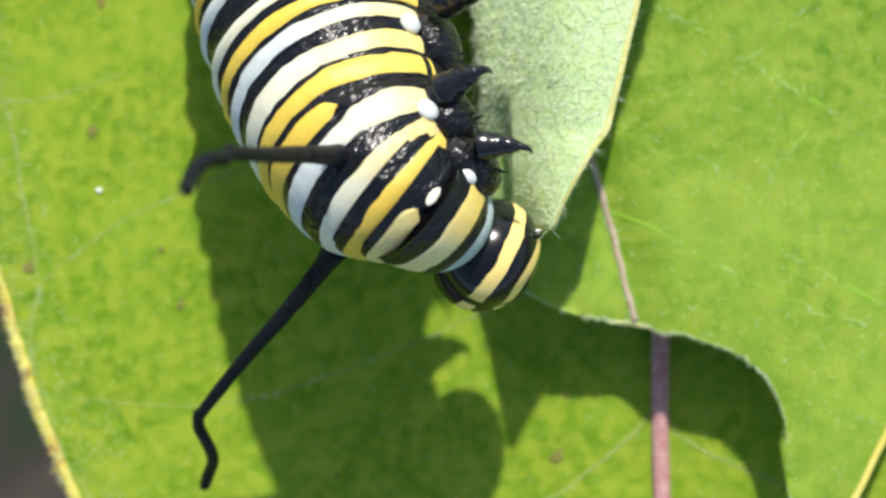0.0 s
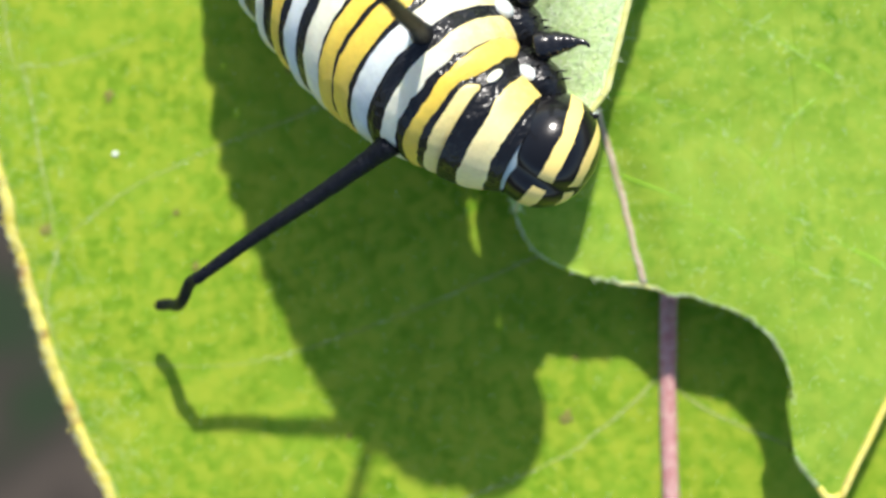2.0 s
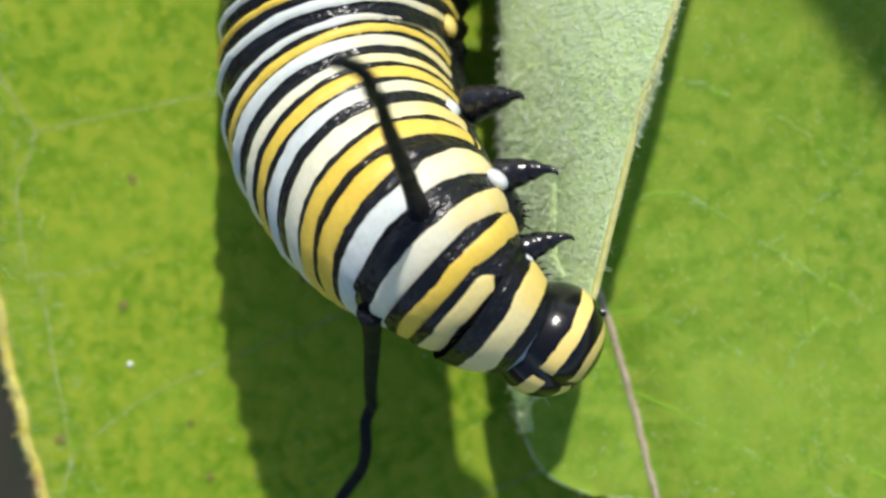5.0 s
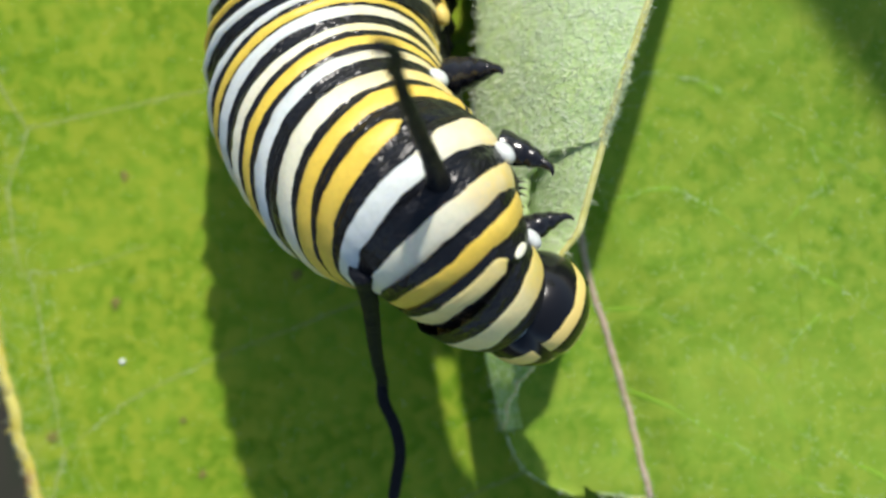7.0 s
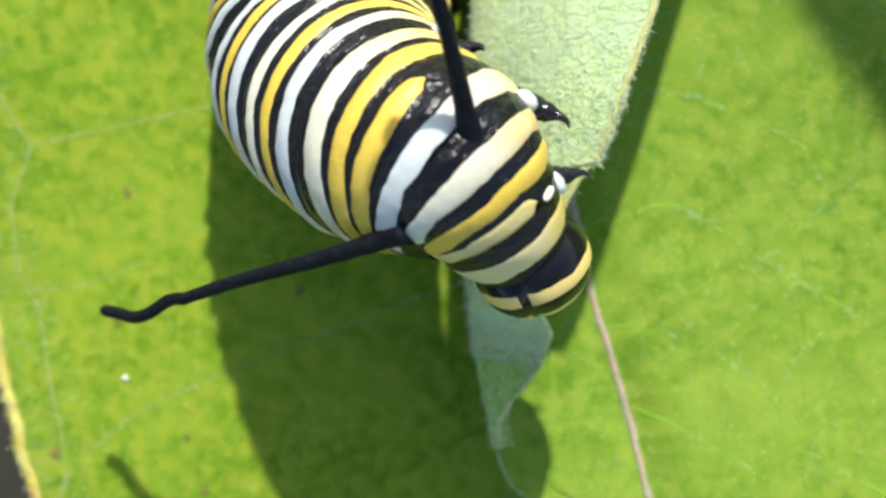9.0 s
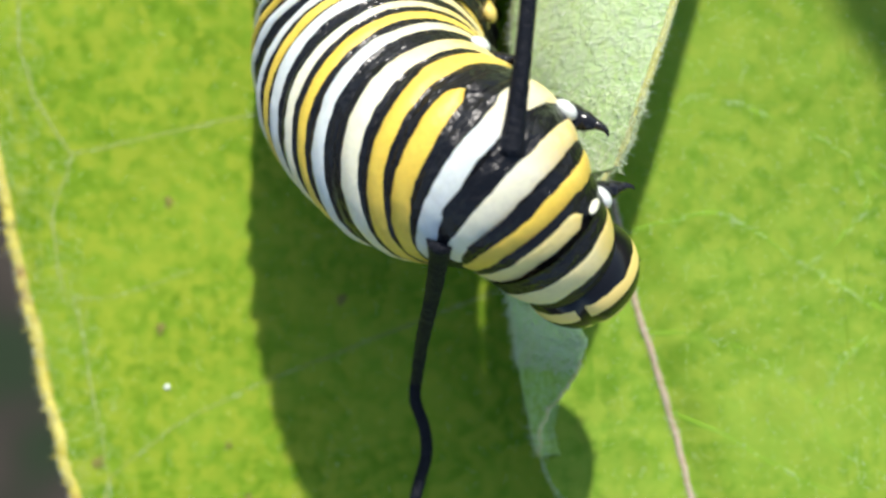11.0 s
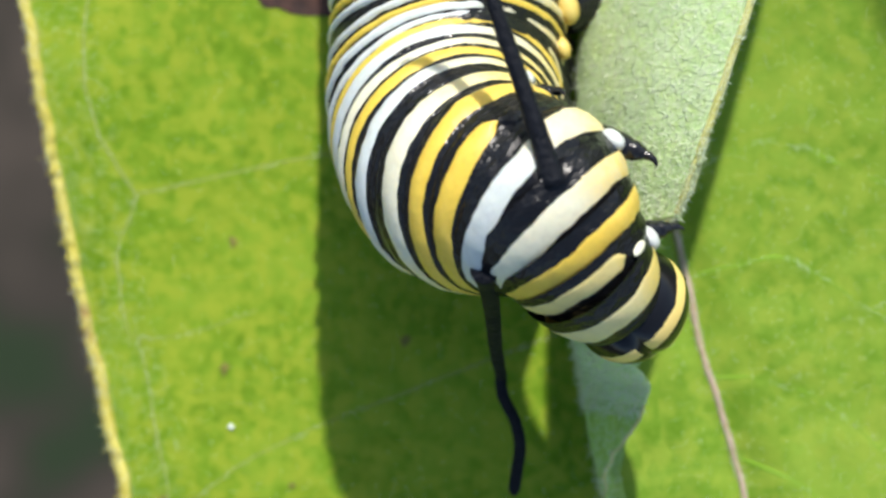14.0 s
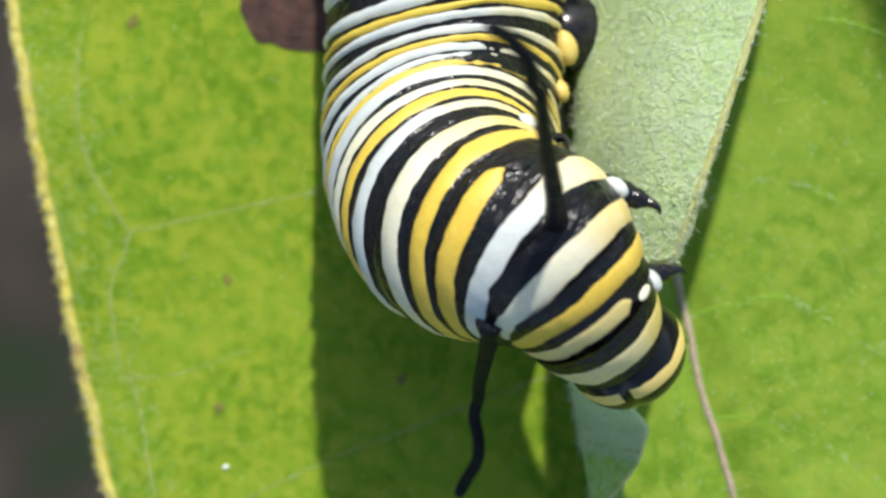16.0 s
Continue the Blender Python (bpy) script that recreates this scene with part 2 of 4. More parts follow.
def leaf_material(name, dark, mid, light, yellow, through_share, rough=0.5, cells=1.4, wool=0.0, sheen=0.06):
    m, t, b, out = nodes_of(name)
    c = mm_coords(t)
    wide = noise_of(t, c, 0.22, 5, 0.6)
    fine = noise_of(t, c, 1.6, 6, 0.62)
    base = ramp(t, wide, [(0.32, dark), (0.5, mid), (0.68, light)])
    base = mix(t, ramp(t, fine, [(0.42, (0, 0, 0)), (0.72, (1, 1, 1))]), base, light)
    blotch = noise_of(t, c, 0.34, 3, 0.5)
    base = mix(t, ramp(t, blotch, [(0.56, (0, 0, 0)), (0.76, (0.75, 0.75, 0.75))]), base, yellow)
    dots = noise_of(t, c, 1.5, 2, 0.45)
    base = mix(t, ramp(t, dots, [(0.50, (0, 0, 0)), (0.64, (0.75, 0.75, 0.75))]), base, yellow)
    base = mix(t, ramp(t, dots, [(0.28, (0.22, 0.22, 0.22)), (0.44, (0, 0, 0))]), base, dark)
    grit = noise_of(t, c, 2.7, 2, 0.5)
    base = mix(t, ramp(t, grit, [(0.50, (0, 0, 0)), (0.72, (0.30, 0.30, 0.30))]), base, yellow)
    base = mix(t, ramp(t, grit, [(0.30, (0.18, 0.18, 0.18)), (0.46, (0, 0, 0))]), base, dark)
    # small paler islands between the finest veins
    isle = add(t, "ShaderNodeTexVoronoi", Scale=1.8)
    isle.feature = "SMOOTH_F1"
    t.links.new(c, isle.inputs["Vector"])
    base = mix(t, ramp(t, isle.outputs["Distance"], [(0.12, (0.5, 0.5, 0.5)), (0.5, (0, 0, 0))]), base, yellow)
    v = add(t, "ShaderNodeTexVoronoi", Scale=cells)
    v.feature = "DISTANCE_TO_EDGE"
    warp = t.nodes.new("ShaderNodeVectorMath")
    warp.operation = "ADD"
    n = add(t, "ShaderNodeTexNoise", Scale=1.0, Detail=3)
    t.links.new(c, n.inputs["Vector"])
    t.links.new(c, warp.inputs[0])
    t.links.new(n.outputs["Color"], warp.inputs[1])
    t.links.new(warp.outputs[0], v.inputs["Vector"])
    net = ramp(t, v.outputs["Distance"], [(0.0, (1, 1, 1)), (0.09, (0, 0, 0))])
    base = mix(t, math_node(t, "MULTIPLY", net, 0.30 if wool else 0.10), base, tuple(0.62 * x for x in dark) if wool else light)
    t.links.new(base, b.inputs["Base Color"])
    b.inputs["Roughness"].default_value = rough
    b.inputs["Specular IOR Level"].default_value = sheen
    if wool:
        fibre = noise_of(t, c, 4.5, 6, 0.7)
        base = mix(t, ramp(t, fibre, [(0.46, (0, 0, 0)), (0.64, (0.94 * wool,) * 3)]), base, (0.74, 0.86, 0.58))
        t.links.new(base, b.inputs["Base Color"])
        fine = math_node(t, "ADD", fine, math_node(t, "MULTIPLY", fibre, wool))
    bump(t, b, math_node(t, "SUBTRACT", fine, math_node(t, "MULTIPLY", net, 0.15)), 0.75 if wool else 0.35, 0.00012 if wool else 0.00008)
    tr = t.nodes.new("ShaderNodeBsdfTranslucent")
    t.links.new(base, tr.inputs["Color"])
    ms = t.nodes.new("ShaderNodeMixShader")
    ms.inputs[0].default_value = through_share
    t.links.new(b.outputs[0], ms.inputs[1])
    t.links.new(tr.outputs[0], ms.inputs[2])
    t.links.new(ms.outputs[0], out.inputs["Surface"])
    return m


def plain_material(name, a, b2, rough, scale=3.0, relief=0.3, depth=0.00005, spec=0.4):
    m, t, b, out = nodes_of(name)
    c = mm_coords(t)
    f = noise_of(t, c, scale, 5, 0.6)
    t.links.new(ramp(t, f, [(0.3, a), (0.7, b2)]), b.inputs["Base Color"])
    b.inputs["Roughness"].default_value = rough
    b.inputs["Specular IOR Level"].default_value = spec
    bump(t, b, f, relief, depth)
    return m


def rim_material():
    """Pale yellow leaf margin, browned here and there."""
    m, t, b, out = nodes_of("leaf_margin")
    c = mm_coords(t)
    col = ramp(t, noise_of(t, c, 1.5, 4, 0.6), [(0.3, (0.60, 0.52, 0.06)), (0.7, (0.70, 0.64, 0.20))])
    col = mix(t, ramp(t, noise_of(t, c, 0.55, 3, 0.6), [(0.57, (0, 0, 0)), (0.68, (0.85, 0.85, 0.85))]), col, (0.34, 0.17, 0.06))
    t.links.new(col, b.inputs["Base Color"])
    b.inputs["Roughness"].default_value = 0.65
    bump(t, b, noise_of(t, c, 3.0, 4, 0.6), 0.5, 0.0001)
    return m


BLACK, WHITE, CREAM = (0.007, 0.007, 0.008), (0.66, 0.71, 0.67), (0.82, 0.79, 0.58)
YELLOW, PALE, MEMBRANE = (0.82, 0.575, 0.08), (0.85, 0.70, 0.28), (0.48, 0.58, 0.56)


def skin_material(name, colour, flank, rough):
    """Soft skin of one colour, mottled, turning to the flank colour down the sides (v of the UV map is the angle from the back)."""
    m, t, b, out = nodes_of(name)
    uv = t.nodes.new("ShaderNodeUVMap")
    sep = t.nodes.new("ShaderNodeSeparateXYZ")
    t.links.new(uv.outputs[0], sep.inputs[0])
    off = math_node(t, "ABSOLUTE", sep.outputs[1])
    c = mm_coords(t)
    n1 = noise_of(t, c, 0.7, 3, 0.5)
    off = math_node(t, "ADD", off, math_node(t, "MULTIPLY", math_node(t, "SUBTRACT", n1, 0.5), 0.35))
    col = mix(t, ramp(t, off, [(0.20, (0, 0, 0)), (0.50, (1, 1, 1))]), colour, flank)
    n2 = noise_of(t, c, 5.0, 5, 0.6)
    dim = tuple(0.80 * x for x in colour)
    col = mix(t, ramp(t, n2, [(0.45, (0, 0, 0)), (0.75, (0.55, 0.55, 0.55))]), col, dim)
    t.links.new(col, b.inputs["Base Color"])
    b.inputs["Roughness"].default_value = rough
    b.inputs["Specular IOR Level"].default_value = 0.42 if colour[0] > 0.1 else 0.4
    if colour[0] > 0.1:
        b.inputs["Subsurface Weight"].default_value = 0.35
        b.inputs["Subsurface Radius"].default_value = (0.0010, 0.0008, 0.0005)
        b.inputs["Subsurface Scale"].default_value = 1.0
    stretch = t.nodes.new("ShaderNodeMapping")
    stretch.inputs["Scale"].default_value = (3.0, 1.6, 1.6)
    t.links.new(c, stretch.inputs["Vector"])
    if colour[0] < 0.1:
        wrinkle = math_node(t, "ADD", noise_of(t, stretch.outputs[0], 0.9, 2, 0.5), math_node(t, "MULTIPLY", noise_of(t, stretch.outputs[0], 2.6, 1, 0.5), 0.3))
        bump(t, b, wrinkle, 1.0, 0.00016)
    else:
        bump(t, b, noise_of(t, stretch.outputs[0], 1.2, 6, 0.65), 0.3, 0.00012)
    return m


SKIN = [skin_material("skin_black", BLACK, BLACK, 0.29), skin_material("skin_white", WHITE, (0.86, 0.70, 0.32), 0.42),
        skin_material("skin_cream", CREAM, (0.84, 0.64, 0.20), 0.42), skin_material("skin_yellow", YELLOW, (0.84, 0.60, 0.12), 0.42),
        skin_material("skin_pale_yellow", PALE, (0.84, 0.60, 0.12), 0.42), skin_material("skin_membrane", MEMBRANE, MEMBRANE, 0.4),
        skin_material("skin_butter", (0.84, 0.73, 0.36), (0.84, 0.62, 0.14), 0.42)]
K, W_, C_, Y_, P_, N_, B_ = range(7)


def head_material():
    """Glossy black with yellow arches round the face; u is the angle from the face, v the angle round it."""
    m, t, b, out = nodes_of("head_shell")
    uv = t.nodes.new("ShaderNodeUVMap")
    sep = t.nodes.new("ShaderNodeSeparateXYZ")
    t.links.new(uv.outputs[0], sep.inputs[0])
    c = mm_coords(t)
    n = noise_of(t, c, 1.5, 3, 0.5)
    u = math_node(t, "ADD", sep.outputs[0], math_node(t, "MULTIPLY", math_node(t, "SUBTRACT", n, 0.5), 0.05))
    u = math_node(t, "ADD", u, math_node(t, "MULTIPLY", math_node(t, "COSINE", math_node(t, "MULTIPLY", sep.outputs[1], math.pi)), 0.05))
    y2 = (0.92, 0.70, 0.22)
    col = ramp(t, u, [(0.0, BLACK), (0.23, y2), (0.31, BLACK), (0.44, y2), (0.53, BLACK)], "CONSTANT")
    seam = ramp(t, math_node(t, "ABSOLUTE", sep.outputs[1]), [(0.0, (1, 1, 1)), (0.028, (0, 0, 0))], "CONSTANT")
    col = mix(t, seam, col, BLACK)
    # the pale triangle over the mouth
    low = math_node(t, "GREATER_THAN", math_node(t, "ABSOLUTE", sep.outputs[1]), 0.60)
    near = math_node(t, "LESS_THAN", sep.outputs[0], 0.17)
    col = mix(t, math_node(t, "MULTIPLY", low, near), col, y2)
    t.links.new(col, b.inputs["Base Color"])
    b.inputs["Roughness"].default_value = 0.19
    b.inputs["Specular IOR Level"].default_value = 0.38
    bump(t, b, noise_of(t, c, 6.0, 4, 0.6), 0.12, 0.00005)
    return m


M_HEAD = head_material()
M_GLOSS = plain_material("claw_black", (0.004, 0.004, 0.005), (0.02, 0.02, 0.022), 0.2, 2.5, 0.25, 0.00006, 0.5)
M_HORN = plain_material("filament_black", (0.003, 0.004, 0.007), (0.010, 0.012, 0.018), 0.5, 5.0, 0.8, 0.00016, 0.16)
M_WART = plain_material("tubercle_white", (0.54, 0.60, 0.56), (0.74, 0.77, 0.72), 0.35, 2.0, 0.2)
M_PALE = plain_material("spot_pale", (0.74, 0.74, 0.54), (0.82, 0.80, 0.62), 0.4, 2.0, 0.2)
M_LOBE = plain_material("lobe_yellow", (0.66, 0.46, 0.08), (0.78, 0.62, 0.20), 0.4, 1.5, 0.2)
M_LOWER = leaf_material("leaf_upper_side", (0.114, 0.25, 0.010), (0.181, 0.335, 0.018), (0.272, 0.43, 0.036), (0.375, 0.465, 0.042), 0.26)
M_UPPER = leaf_material("leaf_upper_side_bright", (0.142, 0.31, 0.016), (0.212, 0.385, 0.029), (0.31, 0.485, 0.055), (0.365, 0.50, 0.058), 0.33, sheen=0.16)
M_WOOL = leaf_material("leaf_underside_wool", (0.52, 0.75, 0.31), (0.62, 0.84, 0.39), (0.73, 0.90, 0.52), (0.64, 0.84, 0.33), 0.15, 0.8, 1.4, 0.9)
M_CURL = leaf_material("leaf_curl", (0.34, 0.57, 0.11), (0.43, 0.66, 0.17), (0.54, 0.74, 0.27), (0.50, 0.69, 0.17), 0.42, 0.8, 1.4, 0.5)
M_RIM = rim_material()
M_MARGIN = plain_material("flap_margin", (0.50, 0.50, 0.13), (0.66, 0.66, 0.30), 0.6, 1.5, 0.5, 0.0001)
M_HAIR = leaf_material("leaf_hair", (0.72, 0.80, 0.62), (0.78, 0.85, 0.70), (0.86, 0.90, 0.80), (0.8, 0.85, 0.6), 0.5, 0.5)
M_VEIN = plain_material("vein_green", (0.21, 0.29, 0.05), (0.27, 0.33, 0.09), 0.7, 1.2, 0.4, spec=0.08)
M_VEIN_UP = plain_material("vein_bright_green", (0.20, 0.37, 0.026), (0.235, 0.395, 0.048), 0.7, 0.9, 0.4, spec=0.1)
M_MIDRIB = plain_material("midrib_mauve", (0.40, 0.15, 0.15), (0.56, 0.33, 0.31), 0.55, 2.2, 0.6, 0.0001)
M_RIB2 = plain_material("midrib_pale", (0.38, 0.29, 0.18), (0.52, 0.40, 0.33), 0.55, 2.2, 0.6, 0.0001)
M_BROWN = plain_material("leaf_dead_brown", (0.018, 0.010, 0.009), (0.11, 0.048, 0.032), 0.7, 1.2, 0.8, 0.0002)
M_SPOT = plain_material("leaf_speck", (0.13, 0.14, 0.02), (0.22, 0.20, 0.035), 0.7, 3.0, 0.5)
M_STEM = plain_material("stem_green", (0.16, 0.25, 0.06), (0.26, 0.34, 0.12), 0.6, 0.6, 0.4)


def soil_material():
    m, t, b, out = nodes_of("soil")
    c = mm_coords(t)
    f = noise_of(t, c, 0.030, 2, 0.5)
    t.links.new(ramp(t, f, [(0.36, (0.010, 0.024, 0.005)), (0.44, (0.026, 0.021, 0.014)), (0.56, (0.056, 0.043, 0.032)), (0.68, (0.028, 0.021, 0.015))]), b.inputs["Base Color"])
    b.inputs["Roughness"].default_value = 0.9
    return m


M_SOIL = soil_material()

# ---- ground far below ----
bm = bmesh.new()
bmesh.ops.create_grid(bm, x_segments=40, y_segments=40, size=60000)
for v in bm.verts:
    v.co.z = -330 + 4 * noise.noise(v.co * 0.004)
tagged(part("ground", bm, M_SOIL, None), "bare grey-brown soil far below the leaves", "ground", kind="structure")


# ---- lower leaf ----
def low_z(x, y):
    """Height of the lower leaf: gently dished and wavy, lower to the left margin."""
    p = Vector((x * 0.07, y * 0.07, 3.1))
    return 0.35 * noise.noise(p) + 0.10 * noise.noise(p * 4.0) - 0.004 * max(0, -x - 8) ** 2 - 0.30 * math.exp(-((x - 7.5) / 1.2) ** 2)


LOW_LEFT = [(-60, 20), (-45, 2.0), (-34, -4.0), (-25, -7.0), (-16, -10.0), (-10, -12.4), (-6, -14.2), (-1.5, -15.6), (0.6, -16.15), (6.4, -17.5),
            (13.5, -18.9), (18.1, -19.7), (30, -21.0), (45, -20), (60, -14), (72, 2)]
LOW_RIGHT = [(-60, 21), (-45, 20), (-30, 26), (-15, 30), (0, 33), (20, 36), (40, 33), (60, 22), (72, 6)]


def vein_roots(rng, pts, count):
    """Places for the white hairs that lie in tufts along a sunken vein."""
    roots = []
    for _ in range(count):
        k = rng.randrange(len(pts) - 1)
        if noise.noise(pts[k] * 0.9 + Vector((3, 1, 7))) < -0.05:
            continue
        lie = (pts[k + 1] - pts[k]).normalized()
        p = pts[k].lerp(pts[k + 1], rng.random()) + Vector((rng.uniform(-0.07, 0.07), rng.uniform(-0.07, 0.07), 0.26))
        d = (lie * rng.choice((-1, 1)) + Vector((rng.uniform(-0.6, 0.6), rng.uniform(-0.6, 0.6), rng.uniform(0.0, 0.5)))).normalized()
        roots.append((p, d, rng.uniform(0.15, 0.42)))
    return roots


def make_lower_leaf():
    leaf = new("milkweed_leaf")
    tagged(leaf, "broad yellow-green milkweed leaf under the caterpillar with mauve midrib", "leaf", "milkweed leaves")
    bm = bmesh.new()
    ny, nx = 150, 110
    grid = []
    edge = []
    for j in range(ny):
        y = -60 + 132 * j / (ny - 1)
        l, r = along(y, LOW_LEFT), along(y, LOW_RIGHT)
        l += 0.16 * noise.noise(Vector((0.9 * y, 0, 0))) + 0.05 * noise.noise(Vector((4 * y, 1, 0)))
        row = []
        for i in range(nx):
            x = l + (r - l) * (i / (nx - 1)) ** 1.15
            row.append(bm.verts.new((x, y, low_z(x, y))))
        edge.append(row[0].co.copy())
        grid.append(row)
    for a, b in zip(grid, grid[1:]):
        for i in range(nx - 1):
            bm.faces.new((a[i], a[i + 1], b[i + 1], b[i]))
    blade = part("blade", bm, M_LOWER, leaf)
    s = blade.modifiers.new("thickness", "SOLIDIFY")
    s.thickness, s.offset = 0.00025, -1
    near = [p for p in edge if -20 < p.y < 32]
    bm = bmesh.new()
    pts = curve_points([p + Vector((0.02, 0, 0.02)) for p in near], 260)
    tube(bm, pts, [0.21 + 0.05 * noise.noise(Vector((p.y * 2.3, 5, 0))) + 0.05 * noise.noise(Vector((p.y * 6.5, 8, 0))) for p in pts], 8)
    part("margin", bm, M_RIM, leaf, "pale yellow hairy leaf margin")
    rng = random.Random(4)
    roots = []
    for _ in range(6000):
        p = pts[rng.randrange(len(pts))] + Vector((rng.uniform(-0.08, 0.12), rng.uniform(-0.15, 0.15), 0.08))
        d = Vector((rng.uniform(-1.0, 0.5), rng.uniform(-0.7, 0.7), rng.uniform(0.1, 1.0))).normalized()
        roots.append((p, d, rng.uniform(0.16, 0.48)))
    fuzz("margin_hair", roots[:3600], M_RIM, leaf, 0.018)
    fuzz("margin_hair", roots[3600:], M_HAIR, leaf, 0.014)
    # short down over the near part of the blade, thicker beside the margin
    roots = []
    for _ in range(3200):
        y = rng.uniform(-14, 24)
        x = along(y, LOW_LEFT) + 0.3 + 2.2 * rng.random() ** 1.6
        d = Vector((rng.uniform(-1, 0.6), rng.uniform(-0.8, 0.8), rng.uniform(0.1, 0.6))).normalized()
        roots.append((Vector((x, y, low_z(x, y))), d, rng.uniform(0.10, 0.30)))
    for _ in range(3600):
        x, y = rng.uniform(-17, 10), rng.uniform(-11, 20)
        if x < along(y, LOW_LEFT) + 0.1:
            continue
        d = Vector((rng.uniform(-1, 1), rng.uniform(-1, 1), rng.uniform(0.1, 0.5))).normalized()
        roots.append((Vector((x, y, low_z(x, y))), d, rng.uniform(0.10, 0.28)))
    fuzz("leaf_down", roots, M_HAIR, leaf, 0.006)
    # midrib and side veins
    bm = bmesh.new()
    pts = [Vector((7.5 + 0.12 * math.sin(y * 0.3), y, low_z(7.5, y) + 0.08)) for y in np.linspace(-58, 70, 160)]
    tube(bm, pts, [0.27 + 0.10 * (k / 160) + 0.03 * noise.noise(Vector((k * 0.9, 2, 0))) for k in range(160)], 12)
    part("midrib", bm, M_MIDRIB, leaf, "mauve midrib")
    roots = []
    for _ in range(1300):
        y = rng.uniform(-16, -1)
        d = Vector((rng.uniform(-1, 1), rng.uniform(-1, 1), rng.uniform(0.1, 0.8))).normalized()
        a = rng.uniform(-1.2, 1.2)
        roots.append((Vector((7.5 + 0.12 * math.sin(y * 0.3) + 0.28 * math.sin(a), y, low_z(7.5, y) + 0.08 + 0.28 * math.cos(a))), d, rng.uniform(0.08, 0.22)))
    fuzz("midrib_hair", roots, M_HAIR, leaf, 0.008)
    veins = (((7.3, -5.6), (4.0, -8.4), (0, -10.2), (-6, -12.5)), ((7.6, -6.1), (9.0, -7.1), (10.9, -7.9), (14, -9)),
             ((7.3, 0.5), (0.1, -2.7), (-2.8, -3.9), (-8, -5.4), (-13.8, -5.1)), ((7.3, 8.0), (-0.6, 5.35), (-6.2, 3.2), (-8.8, 2.2), (-12, 0.6), (-14.2, -1.2)),
             ((7.3, 15.5), (-3, 12.6), (-9, 11.7), (-13.5, 10.75), (-15.5, 10.3)), ((-15.5, 10.3), (-16.2, 8.2), (-15.9, 5.8), (-15.4, 5.2), (-13.5, 5.4), (-11.2, 6.2)),
             ((-15.5, 10.3), (-17.0, 12.8), (-17.4, 16), (-16.6, 20)), ((-14.2, -1.2), (-14.6, -3.0), (-14.1, -5.1), (-13.2, -8)),
             ((-15.4, 5.2), (-14.9, 2.5), (-14.2, -1.2)))
    for line in veins:
        bm = bmesh.new()
        pts = curve_points([(x, y, 0) for x, y in line], 60)
        for p in pts:
            p.x += 0.12 * noise.noise(p * 0.9)
            p.z = low_z(p.x, p.y) - 0.239
        tube(bm, pts, [0.25 - 0.006 * k / 60 for k in range(60)], 16)
        part("vein", bm, M_VEIN, leaf)
        fuzz("vein_hair", vein_roots(rng, pts, int(5 * sum((a - b).length for a, b in zip(pts, pts[1:])))), M_HAIR, leaf, 0.006)
    # specks and blemishes
    for x, y, r in ((-14.6, -0.6, 0.20), (-12.4, 4.1, 0.16), (-6.0, 5.1, 0.17), (-9.3, -1.9, 0.13), (-10.0, 0.0, 0.11), (-3.9, -7.9, 0.08),
                    (4.1, -5.1, 0.09), (3.8, -7.2, 0.22), (-12.1, 8.6, 0.14), (-15.4, 17.7, 0.2)):
        bm = bmesh.new()
        pts = [bm.verts.new((x + r * math.cos(a) * (1 + 0.4 * math.sin(3 * a + x)), y + 1.3 * r * math.sin(a) * (1 + 0.3 * math.cos(2 * a + y)), low_z(x, y) + 0.03))
               for a in np.linspace(0, 2 * math.pi, 15)[:-1]]
        c = bm.verts.new((x, y, low_z(x, y) + 0.06))
        for k in range(14):
            bm.faces.new((pts[k], pts[(k + 1) % 14], c))
        part("speck", bm, M_SPOT, leaf)
    # dead brown patch with ragged border
    bm = bmesh.new()
    ring = []
    for k in range(40):
        a = 2 * math.pi * k / 40
        x, y = -8.6 + 3.0 * math.copysign(abs(math.cos(a)) ** 0.6, math.cos(a)), 18.6 + 2.0 * math.copysign(abs(math.sin(a)) ** 0.6, math.sin(a))
        x += 0.35 * noise.noise(Vector((x, y, 2)))
        y += 0.35 * noise.noise(Vector((x, y, 9)))
        ring.append(bm.verts.new((x, y, low_z(x, y) + 0.04)))
    c = bm.verts.new((-8.6, 18.6, low_z(-8.6, 18.6) + 0.10))
    for k in range(40):
        bm.faces.new((ring[k], ring[(k + 1) % 40], c))
    part("dead_patch", bm, M_BROWN, leaf, "dead dark brown patch")
    return leaf


make_lower_leaf()

# a glinting bead on the lower leaf
M_DROP = plain_material("white_speck", (0.85, 0.88, 0.86), (0.92, 0.94, 0.92), 0.15, 2.0, 0.0, 0.00005, 0.6)
bm = bmesh.new()
blob(bm, (-12.15, 2.06, low_z(-12.15, 2.06) + 0.05), (0.11, 0.09, 0.08))
tagged(part("water_drop", bm, M_DROP, None), "tiny white glinting drop on the leaf", "drop")

